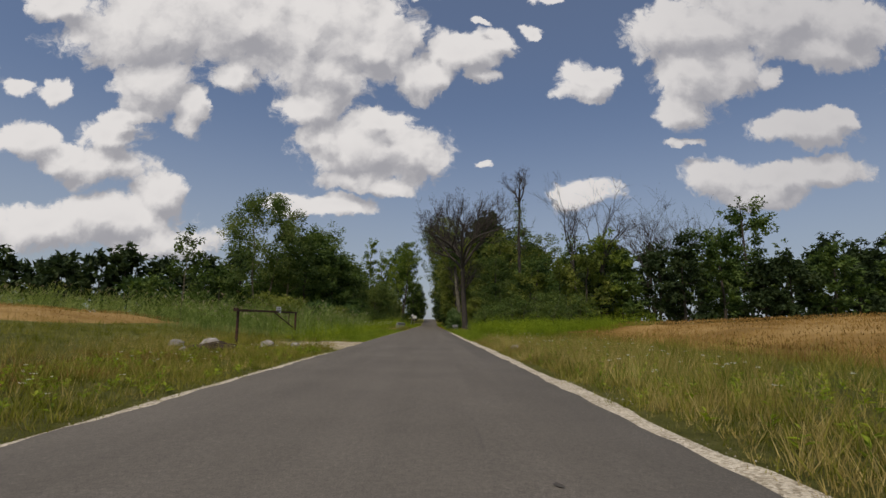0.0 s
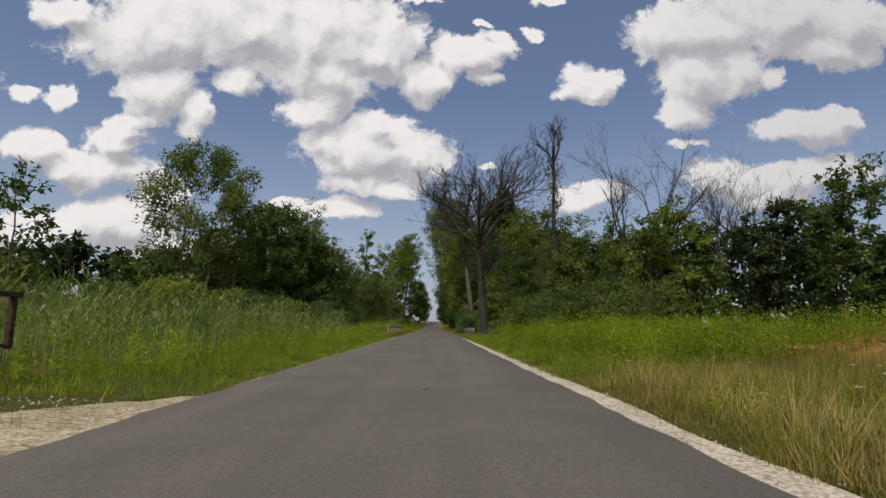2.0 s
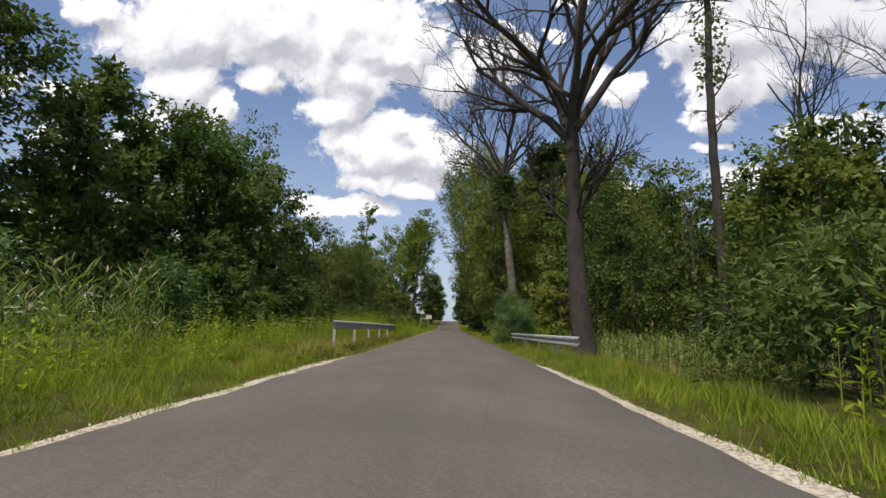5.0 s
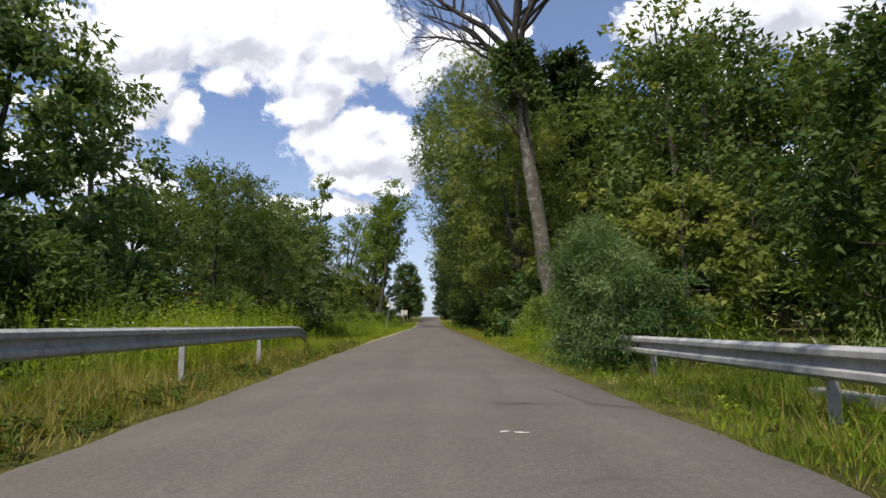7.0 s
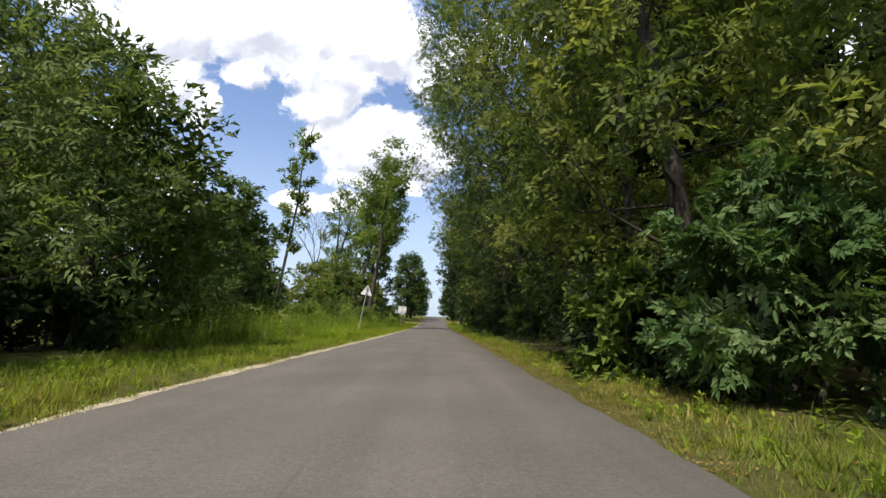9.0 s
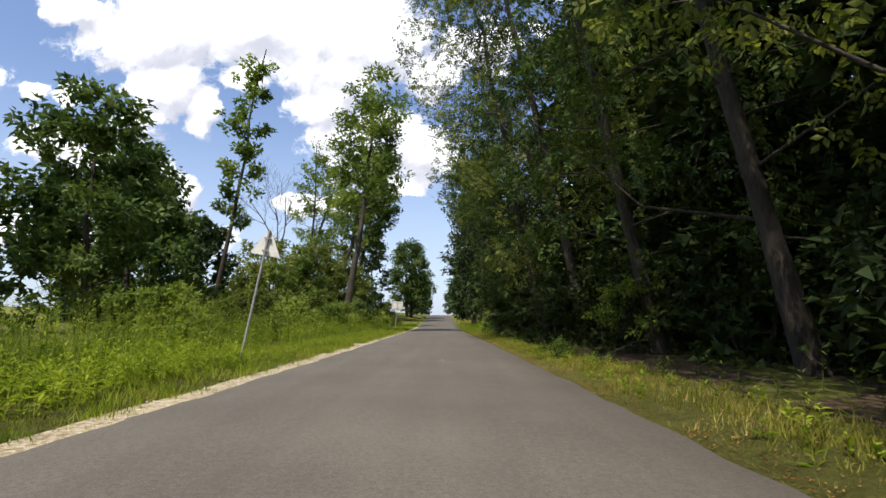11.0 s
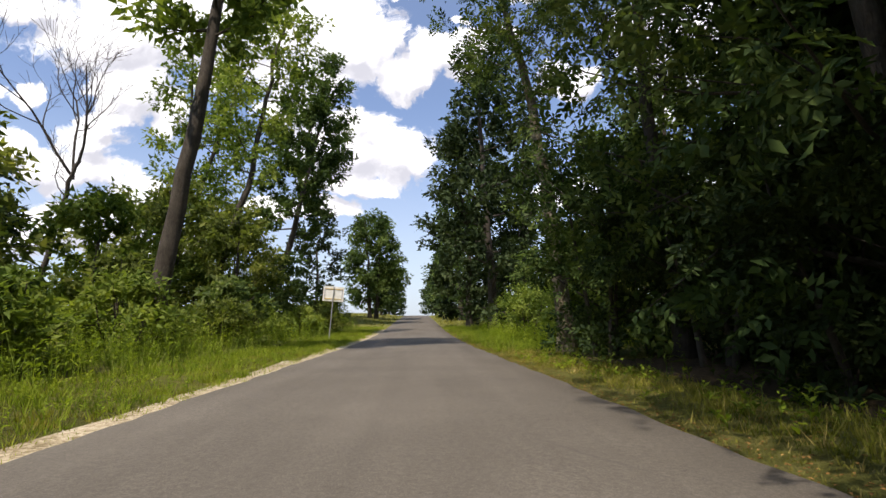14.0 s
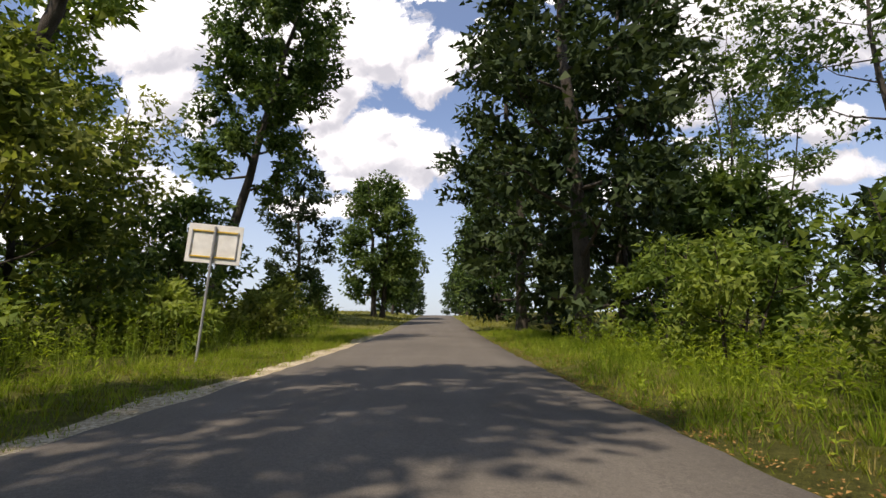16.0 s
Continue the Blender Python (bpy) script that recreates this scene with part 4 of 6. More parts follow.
def rail_profile():
    """Half-outline of a two-wave steel beam: (out, up)."""
    return ((0.016, 0.157), (0.026, 0.155), (0.034, 0.146), (0.072, 0.126), (0.080, 0.116), (0.080, 0.066), (0.072, 0.056), (0.022, 0.040), (0.016, 0.032), (0.016, -0.032),
            (0.022, -0.040), (0.072, -0.056), (0.080, -0.066), (0.080, -0.116), (0.072, -0.126), (0.034, -0.146), (0.026, -0.155), (0.016, -0.157))


def guardrail(x, y0, y1, first_post, face, end_down, z, fall, label):
    """W-beam rail along the road at x; face: +1 if its waves point to +x. The far end turns down and away."""
    root = new("guardrail")
    root.location = (x, y0, 0)
    prof = rail_profile()
    ys = list(np.arange(0, y1 - y0 + 0.01, 0.5))
    n0 = 0
    seg = 0
    while n0 < len(ys) - 1:
        n1 = min(n0 + 8, len(ys) - 1)
        bm = bmesh.new()
        rows = []
        for i in range(n0, n1 + 1):
            yy = ys[i] + (0.06 if i == n1 and n1 < len(ys) - 1 else 0)
            down = max(0.0, (yy - (y1 - y0 - end_down)) / end_down) if end_down else 0.0
            off = -face * 0.20 * down ** 2
            dz = -0.26 * down ** 2 - fall * yy
            sheet = [(o, u) for o, u in prof] + [(o - 0.006, u) for o, u in reversed(prof)]
            rows.append([bm.verts.new((face * (o + 0.007 * (seg % 2)) + off, yy, z + u + dz)) for o, u in sheet])
        k = len(rows[0])
        for a, b in zip(rows, rows[1:]):
            for q in range(k):
                bm.faces.new((a[q], a[(q + 1) % k], b[(q + 1) % k], b[q]))
        bm.faces.new(rows[0])
        bm.faces.new(rows[-1])
        bmesh.ops.recalc_face_normals(bm, faces=bm.faces[:])
        part("beam", bm, M["zinc"], root)
        n0, seg = n1, seg + 1
    yy = first_post
    while yy < y1 - 0.2 - 0.7 * end_down:
        bm = bmesh.new()
        g = height(x, yy)
        zp = z - fall * (yy - y0)
        box(bm, (0.10, 0.055, zp + 0.08 - g + 0.4), pose(-face * 0.085, yy - y0, (zp + 0.08 + g - 0.40) / 2, 0, 0, 0), 0.006)
        post = part("post", bm, M["grey_metal"], root)
        bm = bmesh.new()
        box(bm, (0.05, 0.09, 0.26), pose(-face * 0.012, yy - y0, zp), 0.006)
        part("spacer", bm, M["zinc"], post)
        bm = bmesh.new()
        for u in (0.0,):
            rod(bm, (face * 0.010, yy - y0, zp + u), (face * 0.030, yy - y0, zp + u), 0.016, 8)
        part("bolt", bm, M["grey_metal"], post)
        yy += 4.0
    tagged(root, label, "guardrail")
    return root


right_rail = guardrail(3.52, 66.0, 90.0, 69.75, -1, 5.0, 0.665, 0.0075, "galvanised grey steel guardrail beside the culvert")
left_rail = guardrail(-4.2, 69.0, 91.0, 69.9, 1, 2.4, 0.89, 0.0060, "galvanised grey steel guardrail with a turned-down end")
bm = bmesh.new()
box(bm, (0.012, 0.05, 0.05), pose(0.03, 88.0 - 66.0, 0.45), 0.004)
part("reflector", bm, M["red"], right_rail, "small red reflector")


def culvert_kerb(x, y0, y1, label):
    bm = bmesh.new()
    k = 8
    for i in range(k):
        a, b = y0 + (y1 - y0) * i / k, y0 + (y1 - y0) * (i + 1) / k
        box(bm, (0.34, b - a - 0.015, 0.5), pose(x, (a + b) / 2, height(x, (a + b) / 2) - 0.17), 0.02)
    me = bpy.data.meshes.new("culvert_kerb")
    bm.to_mesh(me)
    bm.free()
    me.materials.append(M["concrete"])
    tagged(new("culvert_kerb", me), label, "kerb", kind="structure")


culvert_kerb(4.9, 72.2, 79.8, "weathered pale concrete culvert edge in the grass")
culvert_kerb(-6.3, 70.5, 80.0, "weathered pale concrete culvert edge in the grass")


def warning_sign():
    """The back of a triangular road sign on a leaning post."""
    root = new("warning_sign")
    x, y = -4.66, 126.2
    root.matrix_basis = pose(x, y, height(x, y) + 0.12, 0, 9.5, 0)
    bm = bmesh.new()
    rod(bm, (0, 0, -0.4), (0, 0, 3.06), 0.030, 12)
    part("post", bm, M["grey_metal"], root)
    bm = bmesh.new()
    w, top, low = 0.36, 3.10, 2.46
    loop = []
    for cx, cz in ((-w, low), (w, low), (0, top)):
        for k in range(5):
            mx, mz = 0.0, low + 0.21
            d = Vector((mx - cx, 0, mz - cz)).normalized() * 0.05
            a0 = {-w: 150, w: 270, 0: 30}[cx] + k * 30
            loop.append((cx + d.x + 0.035 * math.cos(radians(a0 + 0)), cz + d.z + 0.035 * math.sin(radians(a0 + 0))))
    front = [bm.verts.new((px, 0.045, pz)) for px, pz in loop]
    rear = [bm.verts.new((px, 0.035, pz)) for px, pz in loop]
    bm.faces.new(front)
    bm.faces.new(rear[::-1])
    for i in range(len(loop)):
        j = (i + 1) % len(loop)
        bm.faces.new((front[i], rear[i], rear[j], front[j]))
    bmesh.ops.recalc_face_normals(bm, faces=bm.faces[:])
    plate = part("plate", bm, M["sign_back"], root, "bare pale back of a triangular plate")
    for zz in (2.56, 2.86):
        bm = bmesh.new()
        box(bm, (0.16, 0.075, 0.035), pose(0, 0.0, zz), 0.006)
        part("clamp", bm, M["grey_metal"], plate)
    tagged(root, "pale back of a triangular road sign on a leaning post", "road sign")


warning_sign()


def place_sign():
    """The back of a rectangular place-name sign on one post."""
    root = new("place_sign")
    x, y = -5.62, 178.2
    root.matrix_basis = pose(x, y, height(x, y), 0, 4.5, 3)
    bm = bmesh.new()
    rod(bm, (0, 0, -0.4), (0, 0, 3.2), 0.032, 12)
    part("post", bm, M["grey_metal"], root)
    bm = bmesh.new()
    box(bm, (1.30, 0.012, 0.94), pose(0, 0.055, 2.78), 0.004)
    plate = part("plate", bm, M["sign_back"], root, "bare pale back of a rectangular plate")
    for zz, mat in ((3.08, "yellow"), (2.46, "yellow")):
        bm = bmesh.new()
        box(bm, (1.08, 0.03, 0.035), pose(0, 0.034, zz), 0.004)
        part("cross_bar", bm, M[mat], plate, "yellow stiffening bar")
    for xx in (-0.54, 0.54):
        bm = bmesh.new()
        box(bm, (0.03, 0.03, 0.66), pose(xx, 0.034, 2.77), 0.004)
        part("side_bar", bm, M["grey_metal"], plate)
    tagged(root, "pale back of a rectangular place sign on a leaning post", "road sign")


place_sign()


# ---- trees left of the road ----
tree("tree", -21.7, 68.0, 17.6, 4.6, 0.34, 0.22, 14000, "leaf_birch", "bark_pale", "egg", (0.3, 0), 0.20, stems=2, clumps=140, tight=0.36, seed=1, limbs=18, dense=0.35, label="tall slender poplar with airy green crown and pale trunks")
tree("tree", -19.0, 69.5, 14.6, 3.2, 0.34, 0.21, 7000, "leaf_birch", "bark_pale", "egg", (1.0, 0), 0.16, seed=2, clumps=40, dense=0.2, label="green poplar with a pale trunk beside its taller neighbour")
tree("young_tree", -22.2, 48.0, 9.2, 1.7, 0.12, 0.20, 1300, "leaf_willow", "bark_pale", "egg", (0.2, 0), 0.09, seed=3, clumps=30, dense=0.2, label="young wispy birch standing above the reeds", twigs=1)
tree("tree", -20.5, 87.0, 16.4, 4.6, 0.06, 0.34, 5200, "leaf_dark", "bark", "egg", seed=4, clumps=70, label="dense dark green tree at the wood's edge")
tree("tree", -16.4, 84.5, 13.4, 4.0, 0.03, 0.30, 6000, "leaf_dark", "bark", "egg", seed=5, clumps=90, dense=0.8, label="feathery green birch at the wood's edge")
tree("tree", -14.6, 79.5, 11.5, 3.6, 0.02, 0.28, 6500, "leaf_dark", "bark", "egg", seed=6, clumps=90, dense=0.8, label="dark leafy tree with foliage to the ground")
tree("tree", -17.8, 75.5, 13.2, 4.2, 0.03, 0.30, 6000, "leaf_dark", "bark", "dome", seed=7, clumps=90, dense=0.8, label="dark leafy tree in the thicket")
tree("tree", -24.5, 81.0, 9.5, 4.5, 0.05, 0.36, 3000, "leaf_dark", "bark", "dome", seed=8, clumps=60, label="dark leafy tree in the thicket behind poplars")
tree("tree", -28.5, 72.0, 7.5, 4.5, 0.03, 0.36, 2600, "leaf_dark", "bark", "dome", seed=9, clumps=50, label="dark leafy tree behind the reed bed")
tree("tree", -31.0, 59.0, 5.0, 3.4, 0.03, 0.34, 2000, "leaf_dark", "bark", "dome", seed=10, clumps=50, label="low dark tree behind the reed bed")
tree("tree", -14.8, 90.5, 13.0, 4.0, 0.03, 0.28, 6000, "leaf_birch", "bark", "egg", seed=11, clumps=90, dense=0.7, label="green birch with hanging twigs", droop=0.8)
tree("tree", -20.5, 97.0, 20.0, 5.0, 0.15, 0.30, 4600, "leaf_birch", "bark_birch", "egg", (1.0, 0), seed=12, clumps=80, dense=0.2, label="tall birch with hanging outer twigs", droop=0.9)
tree("tree", -10.2, 97.5, 8.6, 4.0, 0.16, 0.30, 3200, "leaf_linden", "bark", "dome", seed=13, clumps=110, leaflets=5, slim=0.36, tight=0.26, dense=0.4, limbs=24, label="dense dark green tree beside the road")
tree("tree", -22.5, 108.0, 19.5, 5.0, 0.06, 0.34, 4600, "leaf_willow", "bark", "egg", seed=14, clumps=70, dense=0.2, label="tall grey-green willow behind the thicket", droop=0.9)
tree("tree", -15.8, 109.5, 12.8, 4.4, 0.02, 0.30, 4800, "leaf_willow", "bark", "dome", seed=15, clumps=80, label="broad grey-green willow with foliage to the ground", slim=0.32)
tree("tree", -9.2, 102.6, 8.8, 3.8, 0.16, 0.30, 3200, "leaf_birch", "bark", "dome", seed=16, clumps=110, leaflets=5, slim=0.36, tight=0.26, dense=0.4, limbs=24, label="round green maple bush-tree by the verge")
tree("tree", -10.0, 108.5, 9.4, 3.8, 0.08, 0.25, 6000, "leaf_linden", "bark", "dome", seed=17, clumps=80, label="round dark green tree by the verge")
tree("tree", -12.4, 116.5, 8.5, 3.4, 0.02, 0.25, 4400, "leaf_willow", "bark", "dome", seed=18, clumps=70, label="round grey-green willow by the verge", slim=0.3)
tree("tree", -17.0, 118.0, 10.0, 4.0, 0.02, 0.32, 3000, "leaf_dark", "bark", "dome", seed=19, clumps=50, label="dark leafy tree in the thicket")
tree("tree", -19.8, 143.0, 14.5, 4.6, 0.0, 0.34, 7000, "leaf_dark", "bark", "egg", seed=20, clumps=90, dense=0.8, label="dark dense tree at the meadow's edge")
tree("tree", -22.4, 151.0, 13.8, 4.8, 0.0, 0.34, 6500, "leaf_dark", "bark", "dome", seed=21, clumps=90, dense=0.8, label="dark dense tree at the meadow's edge")
tree("tree", -24.4, 158.0, 12.4, 4.4, 0.03, 0.34, 2200, "leaf_dark", "bark", "dome", seed=22, clumps=50, label="low dark tree at the meadow's edge")
tree("tree", -27.0, 134.0, 16.0, 5.0, 0.05, 0.40, 2800, "leaf_far", "bark", "egg", seed=23, clumps=60, label="tall dark tree behind the meadow")
tree("tree", -21.4, 163.0, 29.5, 2.3, 0.36, 0.32, 2600, "leaf_fresh", "bark", "column", (2.8, 0), 0.25, seed=24, clumps=26, dense=0.2, tight=0.42, label="tall thin leaning tree with sparse leaf tufts", limbs=14)
bare_tree("tree", -20.4, 173.0, 17.5, 3.6, 0.17, (2.2, 0), 0.55, "bark", 25, "thin nearly bare leaning tree", 4, 3)
tree("tree", -18.0, 184.0, 26.5, 3.4, 0.35, 0.32, 2000, "leaf_fresh", "bark", "egg", (0.6, 0), 0.24, seed=26, clumps=34, dense=0.2, tight=0.4, label="slender tree with airy light green crown")
tree("tree", -9.0, 162.8, 26.5, 3.6, 0.46, 0.31, 5600, "leaf_fresh", "bark", "egg", (2.9, 0.0), 0.34, seed=27, clumps=100, dense=0.45, tight=0.36, label="tall leaning tree with light green crown", limbs=18)
tree("tree", -21.0, 187.5, 27.0, 3.4, 0.36, 0.31, 4200, "leaf_fresh", "bark", "egg", (5.4, 0), 0.30, seed=28, clumps=44, dense=0.2, tight=0.36, label="tall straight tree with light green crown", limbs=18)
tree("tree", -14.8, 180.5, 27.0, 3.4, 0.42, 0.31, 3800, "leaf_fresh", "bark", "egg", (5.6, 0), 0.32, seed=29, clumps=48, dense=0.2, tight=0.36, label="tall leaning tree with light green crown", limbs=18)
tree("tree", -16.0, 202.0, 31.0, 4.6, 0.34, 0.34, 13000, "leaf_dark", "bark", "egg", (5.2, 0), 0.42, seed=30, clumps=200, dense=0.9, label="tall leaning tree thick with ivy and dark leaves", limbs=20)
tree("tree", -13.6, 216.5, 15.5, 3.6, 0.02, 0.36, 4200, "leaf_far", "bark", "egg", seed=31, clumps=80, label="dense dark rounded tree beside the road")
tree("tree", -6.9, 226.0, 16.6, 4.5, 0.08, 0.36, 10500, "leaf_dark", "bark", "egg", seed=32, stems=2, clumps=170, tight=0.30, dense=0.7, girth=0.42, label="lone egg-shaped dark green lime tree at the roadside", limbs=24)
for k, (bx, by, bh, br) in enumerate(((-14.0, 158, 6.0, 2.8), (-12.5, 167.5, 4.0, 2.2), (-9.2, 170.5, 3.2, 1.8), (-14.5, 180, 5.0, 2.6), (-18.5, 177, 6.0, 2.8), (-10.5, 186, 4.0, 2.3), (-16.5, 192, 6.0, 3.0),
                                      (-9.5, 196, 3.0, 2.0), (-17.5, 165, 7.6, 3.0), (-19.5, 186, 7.0, 3.0), (-13.0, 149, 4.8, 2.2), (-10.0, 207, 3.0, 2.2))):
    tree("shrub", bx, by, bh, br, 0.02, 0.24, 1500, ("leaf_fresh", "leaf_olive", "leaf_birch")[k % 3], "bark", "dome", seed=40 + k, clumps=36, stems=3, limbs=9,
         label=("light green shrub among tall weeds", "olive-green shrub among tall weeds", "feathery green shrub among tall weeds")[k % 3], category="shrub")

# ---- trees right of the road ----
bare_tree("dead_tree", 4.75, 70.6, 18.6, 5.0, 0.40, (-0.6, 0.0), 0.52, "deadwood", 4, "large dead bare tree with spreading grey boughs", 5, 7, upright=0.9, low_limbs=7)
bare_tree("dead_tree", 13.3, 77.0, 26.5, 1.5, 0.27, (-0.5, 0), 0.80, "deadwood", 8, "very tall slim dying tree with few leaf tufts", 4, 3, ivy=300, ivy_from=0.52, ivy_top=0.74, ivy_mat="leaf_birch", low_limbs=12, upright=0.6)
bare_tree("dead_tree", 23.4, 83.6, 22.5, 2.6, 0.24, (-0.4, 0), 0.55, "deadwood", 5, "dead bare tree with forked upright boughs", 4, 3)
bare_tree("dead_tree", 24.8, 76.5, 20.5, 2.8, 0.24, (0, 0), 0.46, "deadwood", 6, "dead bare tree with upright boughs", 4, 4)
tree("tree", 21.6, 72.8, 12.5, 3.0, 0.04, 0.28, 3000, "leaf_olive", "bark", "egg", seed=58, clumps=40, dense=0.2, label="yellow-green young tree under dead boughs")
tree("tree", 25.4, 75.6, 15.0, 3.2, 0.06, 0.3, 3000, "leaf_fresh", "bark", "egg", seed=59, clumps=30, dense=0.2, label="light green young tree under dead boughs")
bare_tree("dead_tree", 37.5, 88.0, 22.0, 2.8, 0.22, (0, 0), 0.45, "deadwood", 7, "dead bare tree above the dark wood", 4, 4)
bare_tree("dead_tree", 46.5, 97.0, 24.0, 3.0, 0.22, (0, 0), 0.5, "deadwood", 9, "dead bare tree above the dark wood", 4, 4)
bare_tree("dead_tree", 56.0, 95.0, 21.5, 3.0, 0.22, (0, 0), 0.5, "deadwood", 10, "dead bare tree above the dark wood", 4, 4)
bare_tree("dead_tree", 33.0, 79.0, 18.0, 2.2, 0.2, (0, 0), 0.5, "deadwood", 12, "dead bare tree above the dark wood", 4, 4)
tree("tree", 49.5, 80.5, 21.5, 5.2, 0.10, 0.34, 4400, "leaf_dark", "bark", "egg", seed=60, clumps=60, label="tall dark leafy tree at the field's edge")
tree("tree", 41.0, 80.0, 16.0, 4.8, 0.06, 0.34, 3000, "leaf_dark", "bark", "egg", seed=61, clumps=50, label="dark leafy tree at the field's edge")
for k in range(15):
    fx = 14.0 + 4.4 * k + (k * 37 % 5) * 0.4
    fy = 70.5 + (k * 53 % 9) * 0.9
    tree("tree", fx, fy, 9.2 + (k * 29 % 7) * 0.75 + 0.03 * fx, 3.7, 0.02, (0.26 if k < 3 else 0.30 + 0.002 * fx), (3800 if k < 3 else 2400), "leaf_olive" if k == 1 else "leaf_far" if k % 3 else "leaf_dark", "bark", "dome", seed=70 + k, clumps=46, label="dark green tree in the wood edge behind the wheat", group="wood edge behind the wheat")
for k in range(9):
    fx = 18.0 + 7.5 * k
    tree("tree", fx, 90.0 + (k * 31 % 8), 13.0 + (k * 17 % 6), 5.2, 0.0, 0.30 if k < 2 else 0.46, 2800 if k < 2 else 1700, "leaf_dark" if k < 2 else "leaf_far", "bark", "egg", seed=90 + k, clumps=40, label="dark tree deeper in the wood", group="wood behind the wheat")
tree("tree", 13.2, 70.0, 8.4, 3.2, 0.03, 0.26, 2800, "leaf_olive", "bark", "egg", seed=100, clumps=50, label="yellow-green bushy young tree")
tree("tree", 11.2, 84.0, 8.0, 3.2, 0.03, 0.21, 4200, "leaf_linden", "bark", "egg", seed=101, clumps=50, label="olive-green leafy tree behind the dead tree")
tree("tree", 11.4, 94.5, 13.5, 4.6, 0.08, 0.24, 7000, "leaf_linden", "bark", "egg", seed=102, clumps=80, label="broad olive-green lime tree")
tree("tree", 17.4, 106.5, 20.5, 6.0, 0.06, 0.29, 8200, "leaf_linden", "bark", "egg", seed=103, clumps=90, dense=0.5, label="tall olive-green leafy tree")
tree("tree", 22.8, 107.0, 19.5, 5.4, 0.06, 0.30, 6200, "leaf_olive", "bark", "egg", seed=104, clumps=80, dense=0.5, label="tall green leafy tree")
tree("tree", 17.0, 95.0, 13.0, 5.0, 0.04, 0.28, 5200, "leaf_olive", "bark", "dome", seed=105, clumps=60, label="leafy green tree in the wood")
tree("tree", 29.0, 101.0, 15.0, 5.0, 0.04, 0.4, 2400, "leaf_linden", "bark", "dome", seed=106, clumps=60, label="leafy green tree in the wood")
tree("tree", 38.7, 116.0, 20.5, 5.4, 0.06, 0.45, 2600, "leaf_dark", "bark", "egg", seed=107, clumps=60, label="tall dark tree deeper in the wood")
tree("tree", 20.8, 128.0, 25.0, 6.0, 0.06, 0.45, 2800, "leaf_linden", "bark", "egg", seed=108, clumps=60, label="tall green tree deeper in the wood")
bare_tree("old_tree", 6.0, 96.9, 24.0, 2.2, 0.42, (-1.5, 0.3), 0.60, "bark_grey", 14, "tall old tree with ivy and dead bare top", 5, 6, ivy=3000, ivy_top=0.60, ivy_from=0.47, low_limbs=5, ivy_mat="leaf_dark", upright=1.2, sweep=0.5)
wall = ((5.6, 103.5, 14.5, 4.6, "leaf_olive", -1.6, 0.05), (7.2, 110.0, 20.5, 5.8, "leaf_olive", -2.4, 0.05), (6.8, 117.0, 25.0, 6.2, "leaf_olive", -3.6, 0.08), (7.6, 124.5, 27.0, 6.8, "leaf_dark", -5.0, 0.10),
        (7.4, 131.5, 28.0, 7.2, "leaf_dark", -5.0, 0.10), (6.9, 138.5, 28.5, 7.0, "leaf_olive", -5.4, 0.10), (6.2, 145.0, 28.0, 6.8, "leaf_linden", -5.0, 0.08), (7.2, 151.5, 21.0, 5.6, "leaf_linden", -3.0, 0.06), (6.9, 158.4, 20.0, 5.0, "leaf_linden", -1.6, 0.03))
for k, (wx, wy, wh, wr, wm, over, low) in enumerate(wall):
    tree("roadside_tree", wx, wy, wh, wr, low, 0.33, 4900 if k < 5 else 5900, wm, "bark", "egg", (over, 0), 0.24, leaflets=5, slim=0.50, dense=0.6, clear=True, clumps=150, tight=0.25, seed=120 + k, limbs=26 if k < 5 else 34,
         label="tall leafy roadside tree with overhanging boughs", group="roadside trees", droop=0.55)
for k in range(8):
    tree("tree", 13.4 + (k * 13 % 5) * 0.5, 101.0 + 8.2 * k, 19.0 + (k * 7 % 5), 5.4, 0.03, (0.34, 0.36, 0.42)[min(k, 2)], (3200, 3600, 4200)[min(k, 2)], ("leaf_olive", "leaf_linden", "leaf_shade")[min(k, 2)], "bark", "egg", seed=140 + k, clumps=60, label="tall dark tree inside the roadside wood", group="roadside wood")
# filler row added to close sky gaps; its leaf colour has the shade painted in
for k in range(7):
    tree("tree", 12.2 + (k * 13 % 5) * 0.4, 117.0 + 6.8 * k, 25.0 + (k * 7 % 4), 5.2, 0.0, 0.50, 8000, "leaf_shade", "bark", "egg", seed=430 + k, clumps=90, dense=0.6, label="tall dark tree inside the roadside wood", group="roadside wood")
for k in range(7):
    tree("tree", 21.5 + (k * 11 % 6) * 0.5, 112.0 + 9.0 * k, 18.0 + (k * 7 % 6), 5.8, 0.03, 0.6, 1700, "leaf_far", "bark", "dome", seed=150 + k, clumps=50, label="dark tree deep inside the roadside wood", group="roadside wood")
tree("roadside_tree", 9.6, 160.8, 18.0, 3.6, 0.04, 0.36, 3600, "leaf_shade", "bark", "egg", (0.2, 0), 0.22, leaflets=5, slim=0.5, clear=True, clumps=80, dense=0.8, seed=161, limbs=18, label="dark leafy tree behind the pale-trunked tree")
tree("roadside_tree", 5.15, 163.4, 19.0, 2.8, 0.55, 0.32, 2200, "leaf_dark", "bark_pale", "egg", (-2.6, 0.5), 0.31, sweep=1.7, clear=True, leaflets=5, slim=0.46, clumps=70, seed=160, limbs=14, label="leafy roadside tree with thick pale lichened trunk")
